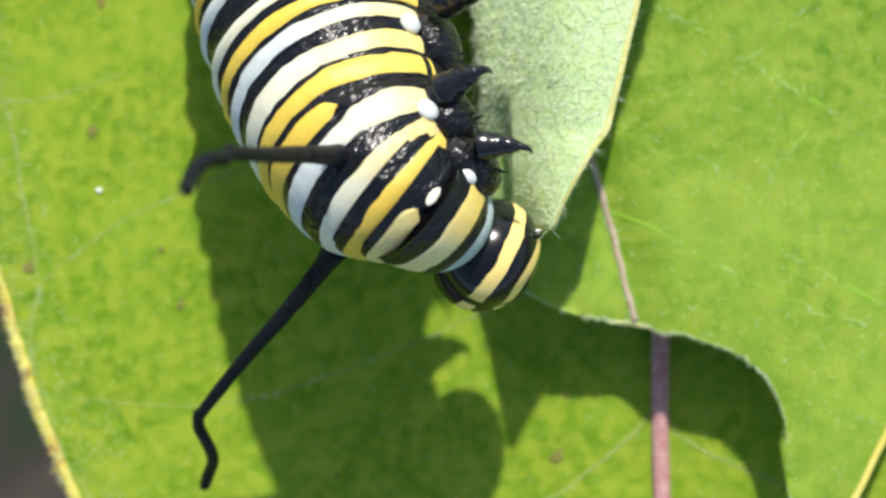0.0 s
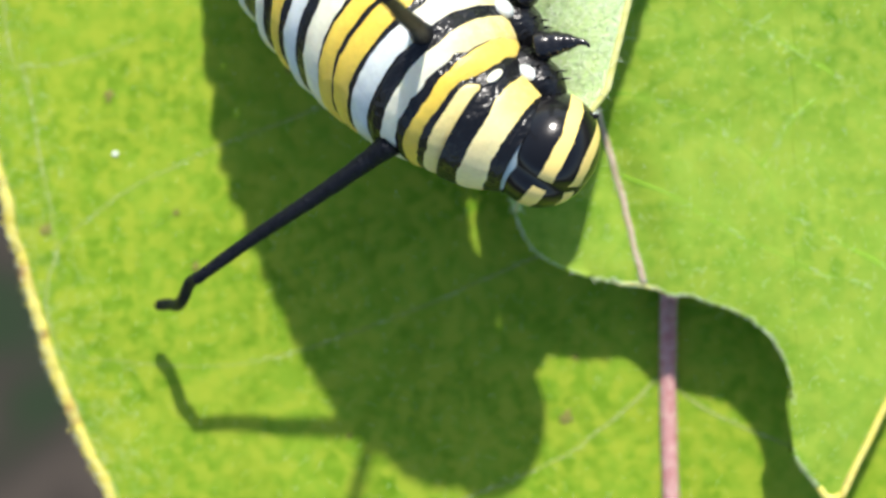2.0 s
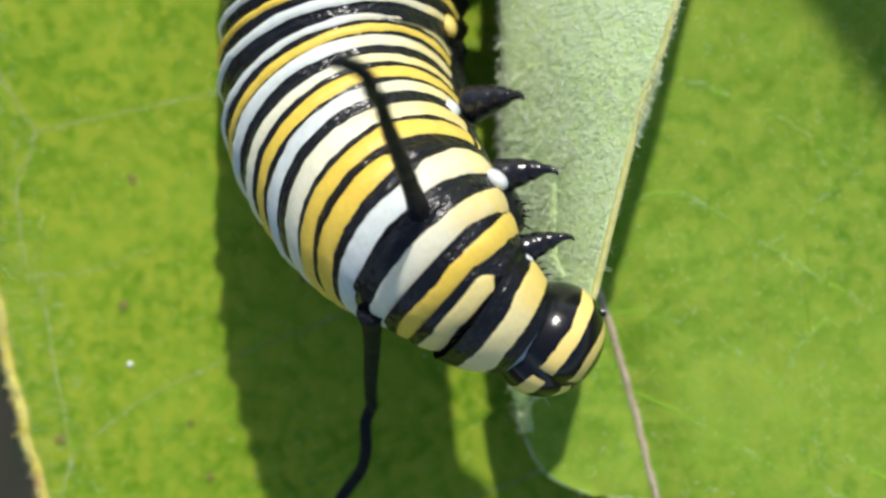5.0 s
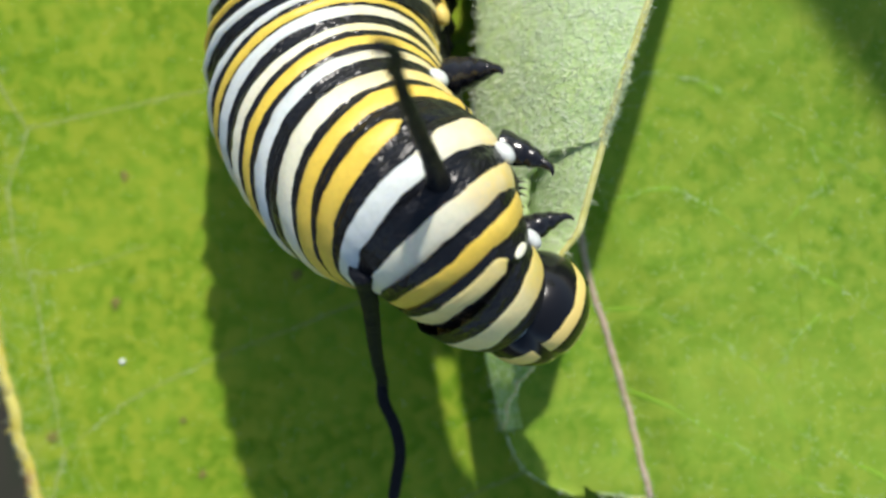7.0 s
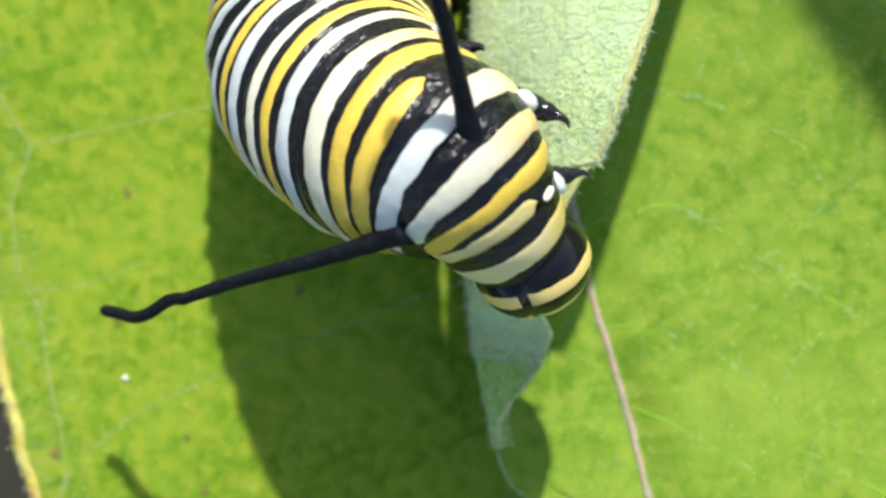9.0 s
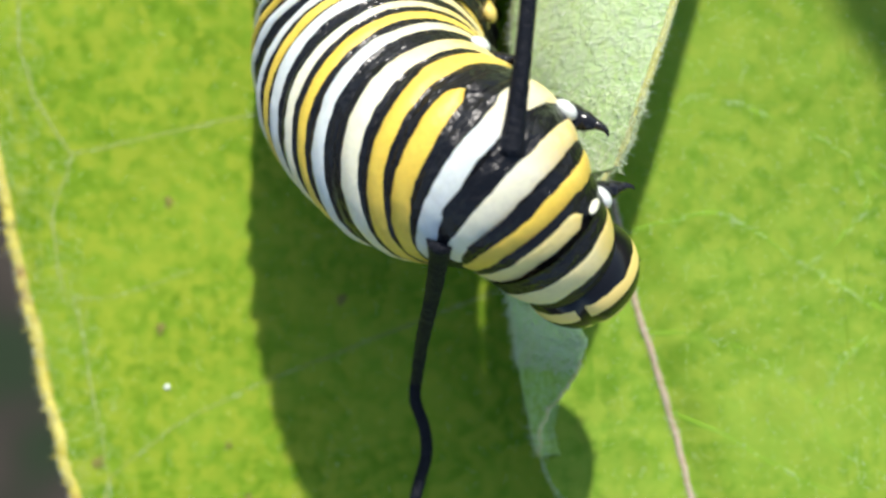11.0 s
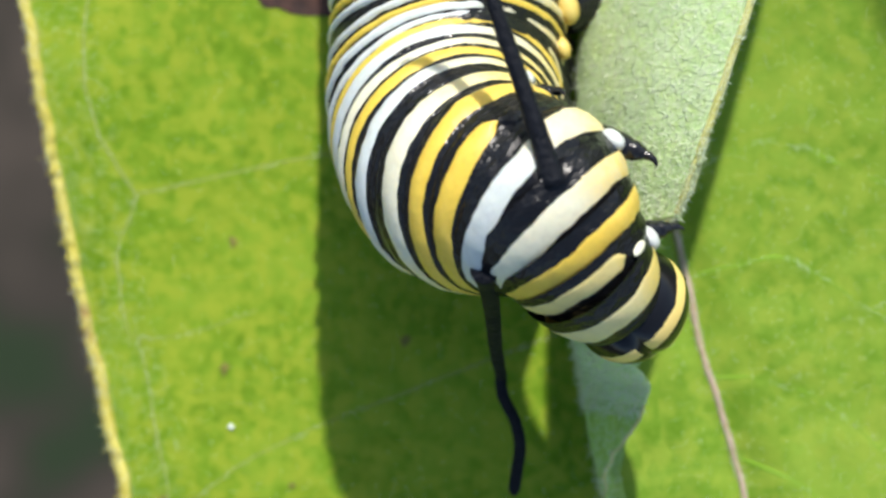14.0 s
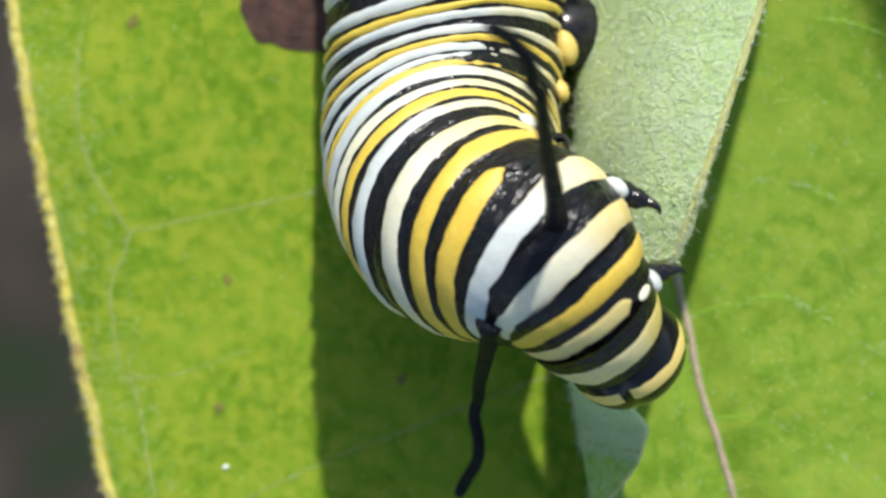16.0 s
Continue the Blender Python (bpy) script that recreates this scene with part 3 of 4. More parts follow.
# ---- upper leaf, folded over on itself and eaten at its end ----
UP_BOTTOM = [(2.05, 3.0), (2.2, -0.6), (2.4, -1.15), (2.7, -1.5), (3.2, -1.8), (3.8, -2.02), (5.0, -2.45), (6.15, -2.57), (7.4, -2.85), (8.4, -3.10), (9.7, -3.6), (10.4, -4.15), (10.86, -4.75),
             (11.2, -5.7), (11.28, -6.4), (11.32, -8.3), (11.6, -8.75), (12.5, -9.75), (12.95, -9.6), (14.4, -6.6), (17, -1.5), (20, 5), (23, 14), (25.5, 25), (26.5, 34)]
MIDRIB = [(6.24, -2.44), (5.6, 0.2), (5.05, 2.2), (4.1, 5.3), (3.75, 7.2), (3.07, 10.1), (2.6, 14), (2.3, 20), (2.2, 30), (2.2, 40)]


def up_z(x, y):
    p = Vector((x * 0.09, y * 0.09, 7.7))
    mid = along(y, [(b, a) for a, b in MIDRIB])
    return 3.0 + 0.45 * noise.noise(p) + 0.10 * noise.noise(p * 4) - 0.35 * math.exp(-((x - mid) / 0.9) ** 2) - 0.0035 * max(0, x - 9) ** 2 + 0.10 * noise.noise(p * 9) + 0.008 * smooth_step(x, 8, 14) * max(0, y - 7) ** 2


def make_upper_leaf():
    leaf = new("milkweed_leaf")
    tagged(leaf, "bright green chewed milkweed leaf with a folded downy edge", "leaf", "milkweed leaves")
    bm = bmesh.new()
    xs = list(np.linspace(2.05, 10.2, 72)) + list(np.linspace(10.3, 13.2, 60)) + list(np.linspace(13.5, 26.5, 40))
    rows = 90
    cols, edge = [], []
    for x in xs:
        b = along(x, UP_BOTTOM)
        b += 0.10 * noise.noise(Vector((x * 2.2, 0.4, 0))) + 0.05 * noise.noise(Vector((x * 7, 3, 0))) + 0.16 * abs(noise.noise(Vector((x * 2.6, 8, 0))))
        col = []
        for j in range(rows):
            y = b + (46 - b) * (j / (rows - 1)) ** 1.6
            col.append(bm.verts.new((x, y, up_z(x, y))))
        edge.append(col[0].co.copy())
        cols.append(col)
    for a, c in zip(cols, cols[1:]):
        for j in range(rows - 1):
            bm.faces.new((a[j], c[j], c[j + 1], a[j + 1]))
    blade = part("blade", bm, M_UPPER, leaf)
    s = blade.modifiers.new("thickness", "SOLIDIFY")
    s.thickness, s.offset = 0.00028, -1
    rng = random.Random(8)
    roots = []
    for _ in range(1500):
        k = int((len(edge) - 1) * rng.random() ** 1.8)
        if edge[k].x < 4.4:
            continue
        p = edge[k].lerp(edge[k + 1], rng.random()) + Vector((0, rng.uniform(0, 0.12), 0.02))
        d = Vector((rng.uniform(-0.8, 0.8), rng.uniform(-1.0, 0.2), rng.uniform(0.1, 0.9))).normalized()
        roots.append((p, d, rng.uniform(0.08, 0.26)))
    fuzz("margin_hair", roots, M_HAIR, leaf, 0.007)
    roots = []
    for _ in range(5000):
        x, y = rng.uniform(3, 17), rng.uniform(-10, 22)
        if y < along(x, UP_BOTTOM) + 0.1:
            continue
        d = Vector((rng.uniform(-1, 1), rng.uniform(-1, 1), rng.uniform(0.1, 0.5))).normalized()
        roots.append((Vector((x, y, up_z(x, y))), d, rng.uniform(0.10, 0.30)))
    fuzz("leaf_down", roots, M_HAIR, leaf, 0.006)
    bm = bmesh.new()
    dry = [p + Vector((0, 0.02, -0.06)) for p in edge if 4.7 < p.x < 7.4]
    tube(bm, dry, [0.02 + 0.07 * math.sin(math.pi * k / (len(dry) - 1)) for k in range(len(dry))], 8)
    part("margin", bm, M_RIM, leaf, "browned chewed edge")
    bm = bmesh.new()
    outer = curve_points([p + Vector((0, 0.02, 0.02)) for p in edge[110:]], 160)
    tube(bm, outer, [0.13] * 160, 8)
    part("margin", bm, M_RIM, leaf, "pale yellow hairy leaf margin")
    bm = bmesh.new()
    pts = curve_points([(x, y, 0) for x, y in MIDRIB], 120)
    for p in pts:
        p.x += 0.05 * noise.noise(p * 1.2)
        p.z = up_z(p.x, p.y) - 0.03
    tube(bm, pts, [0.115 + 0.05 * (k / 120) + 0.03 * noise.noise(p * 2) for k, p in enumerate(pts)], 10)
    part("midrib", bm, M_RIB2, leaf, "slim pinkish midrib")
    roots = []
    for _ in range(900):
        p = pts[rng.randrange(70)] + Vector((rng.uniform(-0.12, 0.12), rng.uniform(-0.15, 0.15), 0.08))
        d = Vector((rng.uniform(-1, 1), rng.uniform(-1, 1), rng.uniform(0.2, 0.8))).normalized()
        roots.append((p, d, rng.uniform(0.1, 0.3)))
    fuzz("midrib_hair", roots, M_HAIR, leaf, 0.006)
    for line in (((5.3, 1.4), (8.0, 0.0), (11, -1.6), (14, -2.6)), ((4.6, 4.0), (7.5, 3.6), (10.2, 1.5), (11.0, 0.0), (14.5, -2.0)), ((3.8, 7.4), (7.0, 8.0), (10, 6.2), (13, 4.4), (17, 1.5)),
                 ((3.1, 10.5), (6.5, 12), (11, 10.2), (15, 7.6), (20, 6.5)), ((2.6, 15), (7, 17.5), (12, 16), (17, 13), (22, 12)), ((10.2, 1.5), (11.3, 3.2), (13, 4.4)), ((10, 6.2), (12, 8.4), (11, 10.2))):
        bm = bmesh.new()
        pts = curve_points([(x, y, 0) for x, y in line], 60)
        for p in pts:
            p.y += 0.15 * noise.noise(p * 0.8)
            p.z = up_z(p.x, p.y) - 0.243
        tube(bm, pts, [0.25 - 0.006 * k / 60 for k in range(60)], 16)
        part("vein", bm, M_VEIN_UP, leaf)
        fuzz("vein_hair", vein_roots(rng, pts, int(8 * sum((a - b).length for a, b in zip(pts, pts[1:])))), M_HAIR, leaf, 0.007)
    return leaf


upper_leaf = make_upper_leaf()

# the flap: the leaf's left half, rolled up and over, its pale underside up
HINGE = Vector((1.5, 7.8, 3.2))
FOLD_X = [(-1.4, 2.5), (-0.6, 2.1), (0.3, 1.78), (1.3, 1.5), (2.4, 1.2), (4.5, 0.85), (8, 0.48), (13, 0.3), (18, 0.2), (46, 0.2)]
EDGE_X = [(-1.4, 2.6), (0.0, 1.85), (0.3, 1.86), (0.85, 1.92), (1.7, 2.36), (2.4, 2.95), (3.0, 3.3), (4.0, 3.65), (4.6, 3.4), (5.2, 2.95), (6.0, 2.5), (8.4, 2.5), (9.1, 3.2), (9.5, 4.95), (12.64, 5.94), (17, 7.2), (25, 9.0), (46, 11)]
EDGE_Z = [(-1.4, 3.0), (0.0, 3.35), (0.3, 3.55), (1.2, 4.2), (2.4, 4.9), (4.0, 5.4), (5.2, 5.6), (8.4, 6.6), (9.5, 8.5), (14, 8.9), (25, 9.2), (46, 9.5)]


def flap_section(y, n, e, h):
    """Section across the flap at y, from under the fold to a free edge at e, h."""
    f = along(y, FOLD_X)
    k = min(1.0, max(0.25, (h - 3.2) / 3.0))
    top = Vector((f + 0.23 * (e - f), y, 3.2 + (h - 3.2) * 0.45))
    mid = Vector((f + 0.62 * (e - f), y, 3.2 + (h - 3.2) * 0.80))
    ctrl = [(f + 2.0 * k, y, 2.75), (f + 0.8 * k, y, 2.9), (f, y, 3.2 + 0.19 * (h - 3.2)), top, mid, (e, y, h)]
    return curve_points(ctrl, n)


def flap_profile(y, n, whole=False):
    """The flap's section as it is left at the end; whole: with the strip that is eaten before."""
    e, h = along(y, EDGE_X), along(y, EDGE_Z)
    full = flap_section(y, 120, along(y, [(0.6, 1.95), (1.5, 2.3), (2.3, 2.7), (3.1, 3.15), (3.7, 3.6), (9.3, 4.93), (11.2, 5.45)]), along(y, [(0.6, 7.9), (3.0, 8.3), (9.3, 8.55), (11.2, 8.66)]))
    if whole:
        return [full[round(119 * k / (n - 1))] for k in range(n)]
    own = flap_section(y, n, e, h)
    share = smooth_step(y, 4.0, 5.4) * (1 - smooth_step(y, 9.5, 10.4))
    last = max(k for k in range(120) if full[k].x <= e or k < 60)
    return [p.lerp(full[round(last * k / (n - 1))], share) for k, p in enumerate(own)]


def roll_rows(ys, n):
    rows = []
    for y in ys:
        row = []
        for i, p in enumerate(flap_profile(y, n)):
            w = 0.10 * noise.noise(Vector((p.x, p.y, p.z)) * 0.5) + 0.05 * noise.noise(Vector((p.x, p.y, p.z)) * 1.7)
            q = p + Vector((0.3 * w, 0, w)) * min(1, i / 8)
            if i == n - 1:
                q.x += 0.06 * noise.noise(Vector((y * 3.3, 0, 4)))
            row.append(q - HINGE)
        rows.append(row)
    return rows


def roll_part(name, rows, label, material):
    bm = bmesh.new()
    grid = [[bm.verts.new(p) for p in row] for row in rows]
    for a, b in zip(grid, grid[1:]):
        for i in range(len(a) - 1):
            bm.faces.new((a[i], b[i], b[i + 1], a[i + 1]))
    o = part(name, bm, material, upper_leaf, label)
    s = o.modifiers.new("thickness", "SOLIDIFY")
    s.thickness, s.offset = 0.00022, 0
    o.location = HINGE * MM
    return o


def down_roots(rng, rows, ys, count, lo, hi):
    """Places for the wool of the leaf's underside between the heights lo and hi along the leaf."""
    roots, n = [], len(rows[0])
    picks = [j for j in range(len(ys) - 1) if lo <= ys[j] <= hi]
    for _ in range(count):
        j, i = picks[rng.randrange(len(picks))], rng.randrange(6, n - 1)
        p = rows[j][i].lerp(rows[j + 1][i + 1], rng.random())
        nrm = (rows[j][i + 1] - rows[j][i]).cross(rows[j + 1][i] - rows[j][i])
        if nrm.length < 1e-6:
            continue
        nrm = nrm.normalized()
        if nrm.z < 0:
            nrm = -nrm
        d = (nrm * rng.uniform(0.1, 0.5) + Vector((rng.uniform(-1, 1), rng.uniform(-1, 1), rng.uniform(-0.3, 0.5)))).normalized()
        roots.append((p + nrm * 0.08, d, rng.uniform(0.18, 0.45)))
    return roots


def make_curl():
    """The lower end of the rolled edge: a narrow tongue of the pale side."""
    ys = list(np.linspace(0.0, 3.4, 50))
    rows = roll_rows(ys, 26)
    o = roll_part("curled_edge", rows, "pale green downy curled edge of the leaf", M_CURL)
    rng = random.Random(21)
    roots = down_roots(rng, rows, ys, 420, 0.0, 3.4)
    for _ in range(700):
        j = rng.randrange(49)
        p = rows[j][-1].lerp(rows[j + 1][-1], rng.random()) if rng.random() < 0.6 else rows[j][rng.randrange(5, 9)]
        d = Vector((rng.uniform(-0.7, 1.0), rng.uniform(-0.8, 0.8), rng.uniform(-0.2, 0.9))).normalized()
        roots.append((p, d, rng.uniform(0.08, 0.22)))
    fuzz("flap_down", roots, M_HAIR, o, 0.008)
    bm = bmesh.new()
    tube(bm, curve_points([r[-1] for r in rows], 90), [0.075 + 0.03 * noise.noise(Vector((k * 0.4, 3, 0))) for k in range(90)], 8)
    part("flap_margin", bm, M_MARGIN, o, "thin chewed margin")
    return o


EDGE_BOTTOM = [(1.75, 0.35), (1.95, -0.3), (2.2, -0.85), (2.5, -1.3), (2.9, -1.6), (3.5, -1.92), (4.6, -2.3)]


def make_leaf_edge():
    """The leaf's own green edge beside the tongue, which bends aside with it."""
    bm = bmesh.new()
    rows, rim = [], []
    for y in np.linspace(-2.2, 6.0, 80):
        left = along(y, FOLD_X) + 0.10 + 0.05 * noise.noise(Vector((y * 3.1, 7, 0)))
        if y < 0.35:
            left = along(y, [(q, p) for p, q in EDGE_BOTTOM[::-1]]) + 0.04 * noise.noise(Vector((y * 5, 2, 0)))
        right = max(left + 0.3, 4.6)
        row = []
        for k in range(24):
            x = left + (right - left) * (k / 23) ** 1.3
            row.append(Vector((x, y, up_z(x, y) + 0.05 + 0.12 * math.exp(-(x - left) / 0.35) - 0.09 * smooth_step(x, 3.6, 4.6))))
        rim.append(row[0])
        rows.append(row)
    grid = [[bm.verts.new(p) for p in row] for row in rows]
    for a, b in zip(grid, grid[1:]):
        for k in range(23):
            bm.faces.new((a[k], a[k + 1], b[k + 1], b[k]))
    o = part("leaf_edge", bm, M_UPPER, upper_leaf, "bright green bent leaf edge")
    s = o.modifiers.new("thickness", "SOLIDIFY")
    s.thickness, s.offset = 0.0001, -1
    rng = random.Random(31)
    roots = []
    for _ in range(700):
        j = rng.randrange(78)
        p = rim[j].lerp(rim[j + 1], rng.random())
        d = Vector((rng.uniform(-1.0, 0.2), rng.uniform(-0.9, 0.5), rng.uniform(0.0, 0.8))).normalized()
        roots.append((p, d, rng.uniform(0.08, 0.24)))
    fuzz("margin_hair", roots, M_HAIR, o, 0.007)
    return o


def make_flap():
    ys = list(np.linspace(3.0, 12, 80)) + list(np.linspace(12.4, 46, 50))
    n = 26
    rows = roll_rows(ys, n)
    f = roll_part("flap", rows, "pale downy underside of the folded leaf half", M_WOOL)
    edge = [r[-1] for r, y in zip(rows, ys) if y > 9.5]
    bm = bmesh.new()
    pts = curve_points(edge, 140)
    tube(bm, pts, [0.13] * 140, 8)
    part("flap_margin", bm, M_MARGIN, f, "pale yellow hairy margin")
    rng = random.Random(15)
    roots = []
    for _ in range(1800):
        p = pts[rng.randrange(70)] + Vector((rng.uniform(-0.1, 0.1), rng.uniform(-0.2, 0.2), 0.05))
        d = Vector((rng.uniform(-0.2, 1.0), rng.uniform(-0.8, 0.8), rng.uniform(-0.2, 0.9))).normalized()
        roots.append((p, d, rng.uniform(0.10, 0.30)))
    for _ in range(5500):
        j = rng.randrange(90)
        p = rows[j][rng.randrange(5, 11)]
        d = Vector((rng.uniform(-1.0, -0.1), rng.uniform(-0.8, 0.8), rng.uniform(-0.2, 0.8))).normalized()
        roots.append((p, d, rng.uniform(0.15, 0.42)))
    roots += down_roots(rng, rows, ys, 11000, 3.0, 26)
    fuzz("flap_down", roots, M_HAIR, f, 0.014)
    for y0 in (10.5, 13.0, 15.6, 18.5, 22.0, 26.0):
        bm = bmesh.new()
        pts = []
        for k in range(30):
            s = k / 29
            j = min(range(len(ys)), key=lambda q: abs(ys[q] - (y0 - 2.2 + 2.6 * s + 0.2 * math.sin(5 * s))))
            pts.append(rows[j][int(6 + 17 * s)] + Vector((0, 0, 0.02)))
        tube(bm, curve_points(pts[::4], 30), [0.10 - 0.05 * k / 29 for k in range(30)], 8)
        part("flap_vein", bm, M_WOOL, f)
    return f


leaf_edge, curl, flap = make_leaf_edge(), make_curl(), make_flap()


def make_bite():
    """The strip of the flap's edge that is eaten in the course of the clip."""
    bm = bmesh.new()
    ys = np.linspace(0.6, 11.2, 48)
    rows = []
    for y in ys:
        lift = 0.06 - 0.22 * smooth_step(y, 10.3, 11.2) - 0.10 * (1 - smooth_step(y, 0.6, 1.8))
        rows.append([p + Vector((-0.3 * lift, 0, lift - 0.20 * max(0.0, 1 - k / 4) + 0.05 * noise.noise(Vector((k * 0.3, y, 0))))) - HINGE for k, p in enumerate(flap_profile(y, 26, True)[14:])])
    grid = [[bm.verts.new(p) for p in r] for r in rows]
    for a, b in zip(grid, grid[1:]):
        for k in range(len(rows[0]) - 1):
            bm.faces.new((a[k], b[k], b[k + 1], a[k + 1]))
    o = part("flap_edge_strip", bm, M_WOOL, upper_leaf, "pale downy strip of leaf being eaten")
    s = o.modifiers.new("thickness", "SOLIDIFY")
    s.thickness, s.offset = 0.00022, 0
    bm = bmesh.new()
    tube(bm, [r[-1] for r in rows], [0.05 + 0.08 * min(1, k / 14) for k in range(48)], 8)
    part("flap_margin", bm, M_MARGIN, o, "pale yellow hairy margin")
    rng = random.Random(3)
    roots = []
    for _ in range(3600):
        j, i = rng.randrange(47), rng.randrange(len(rows[0]) - 1)
        p = rows[j][i].lerp(rows[j + 1][i + 1], rng.random())
        roots.append((p + Vector((0, 0, 0.07)), Vector((rng.uniform(-1, 1), rng.uniform(-1, 1), rng.uniform(0, 0.4))).normalized(), rng.uniform(0.2, 0.55)))
    fuzz("flap_down", roots, M_HAIR, o, 0.009)
    return o


bite = make_bite()

# ---- the plant's stem, behind the view ----
bm = bmesh.new()
tube(bm, curve_points([(4, 86, -330), (5, 84, -150), (4, 80, -20), (4, 79, 40)], 40), [5.0] * 40, 16)
stem = part("stalk", bm, M_STEM, None)
bm = bmesh.new()
tube(bm, curve_points([(4.5, 80, -2), (6.5, 75, 0.5), (7.5, 68, 0.2)], 14), [1.2] * 14, 10)
part("petiole", bm, M_STEM, stem)
bm = bmesh.new()
tube(bm, curve_points([(4, 79, 6), (3, 62, 5), (2.3, 44, 3.1)], 20), [1.0] * 20, 10)
part("petiole", bm, M_STEM, stem)
bm = bmesh.new()
tube(bm, curve_points([(4, 79, 30), (14, 78, 40), (22.5, 69.5, 41)], 16), [0.9] * 16, 10)
part("petiole", bm, M_STEM, stem)
tagged(stem, "upright green milkweed stem bearing the leaves", "stem")

# a leaf higher up the stem, between the sun and the upper leaf
bm = bmesh.new()
grid = [[bm.verts.new((23.0 + s * (9.5 * math.sin(math.pi * min(1, max(0.02, f))) ** 0.7 + 0.3 * noise.noise(Vector((f * 9, s, 0)))), 70 - 30 * f, 41 - 2.5 * s * s - 2 * f))
         for s in np.linspace(-1, 1, 15)] for f in np.linspace(0, 1, 30)]
for a, c in zip(grid, grid[1:]):
    for k in range(14):
        bm.faces.new((a[k], a[k + 1], c[k + 1], c[k]))
tagged(part("milkweed_leaf", bm, M_UPPER, None), "smaller green milkweed leaf higher on the stem", "leaf", "milkweed leaves")

# ---- the caterpillar ----
caterpillar = new("caterpillar")
tagged(caterpillar, "plump caterpillar banded black, white and yellow, gripping the leaf", "caterpillar")
RADIUS = [(-1.3, 1.42), (-1.1, 1.62), (-0.95, 1.76), (-0.8, 1.90), (-0.5, 2.26), (-0.25, 2.64), (0, 3.0), (0.5, 3.35), (1, 3.65), (2, 4.0), (3, 4.08), (6, 4.08), (7, 3.7)]
KNOTS = (-1.35, -0.8, 0.0, 1.0, 2.0, 3.0, 4.0, 5.0, 6.0, 7.0)
UNIT = [(-1, 3.0), (-0.1, 3.0), (0.1, 3.7), (0.9, 3.7), (1.2, 3.2), (7, 3.2)]


def spine(i):
    """Centre line at the i-th of TIMES, from head to tail."""
    col, ten, hip = (Vector((X[i], Y[i], Z[i])) for X, Y, Z in ((COLLAR_X, COLLAR_Y, COLLAR_Z), (TENT_X, TENT_Y, TENT_Z), (HIP_X, HIP_Y, HIP_Z)))
    head = Vector((HEAD_X[i], HEAD_Y[i], HEAD_Z[i]))
    end = Vector((-4.4, 18.2, 4.3))
    a, b = hip.lerp(end, 0.27), hip.lerp(end, 0.63)
    up = smooth_step(TIMES[i], 4.0, 7.0)
    a.x, b.x = hip.x + (0.88 + 0.22 * up) * (end.x - hip.x), hip.x + (1.02 + 0.07 * up) * (end.x - hip.x)
    a.z, b.z = 5.0 + 0.35 * (hip.z - 6.5), 4.45
    return [head, col, ten, hip, a, b, end, Vector((-4.4, 22, 4.3)), Vector((-4.4, 26, 4.3)), Vector((-4.0, 30, 4.3))]


def spine_point(i, u):
    """Point of the smooth centre line at place u."""
    c = spine(i)
    k = max(j for j in range(len(KNOTS) - 1) if KNOTS[j] <= u or j == 0)

    def slope(j):
        lo, hi = max(j - 1, 0), min(j + 1, len(c) - 1)
        return (c[hi] - c[lo]) / (KNOTS[hi] - KNOTS[lo])
    h = KNOTS[k + 1] - KNOTS[k]
    f = (u - KNOTS[k]) / h
    p0, p1, m0, m1 = c[k], c[k + 1], slope(k) * h, slope(k + 1) * h
    return p0 * (2 * f ** 3 - 3 * f * f + 1) + m0 * (f ** 3 - 2 * f * f + f) + p1 * (-2 * f ** 3 + 3 * f * f) + m1 * (f ** 3 - f * f)


def body_pose(i, u):
    """Pose on the body at place u: x to the head, z to the back; the folds turn little by little along the bend."""
    d = Vector((0, 0, 0))
    for step in (0.25, 0.55, 0.85):
        d += (spine_point(i, max(-1.35, u - step)) - spine_point(i, u + step)).normalized()
    slant = 8 * smooth_step(u, 0.2, 0.9) + 5 * smooth_step(u, 1.2, 2.2)
    return frame_from(spine_point(i, u), d, ROLL[i]) @ Matrix.Rotation(radians(slant), 4, "Z")


def frame_from(p, d, roll):
    d = d.normalized()
    e = Vector((0, 0, 1)).cross(d).normalized()
    n = d.cross(e)
    a = radians(roll)
    back = n * math.cos(a) + e * math.sin(a)
    side = back.cross(d)
    m = Matrix((d, side, back)).transposed().to_4x4()
    m.translation = p * MM
    return m


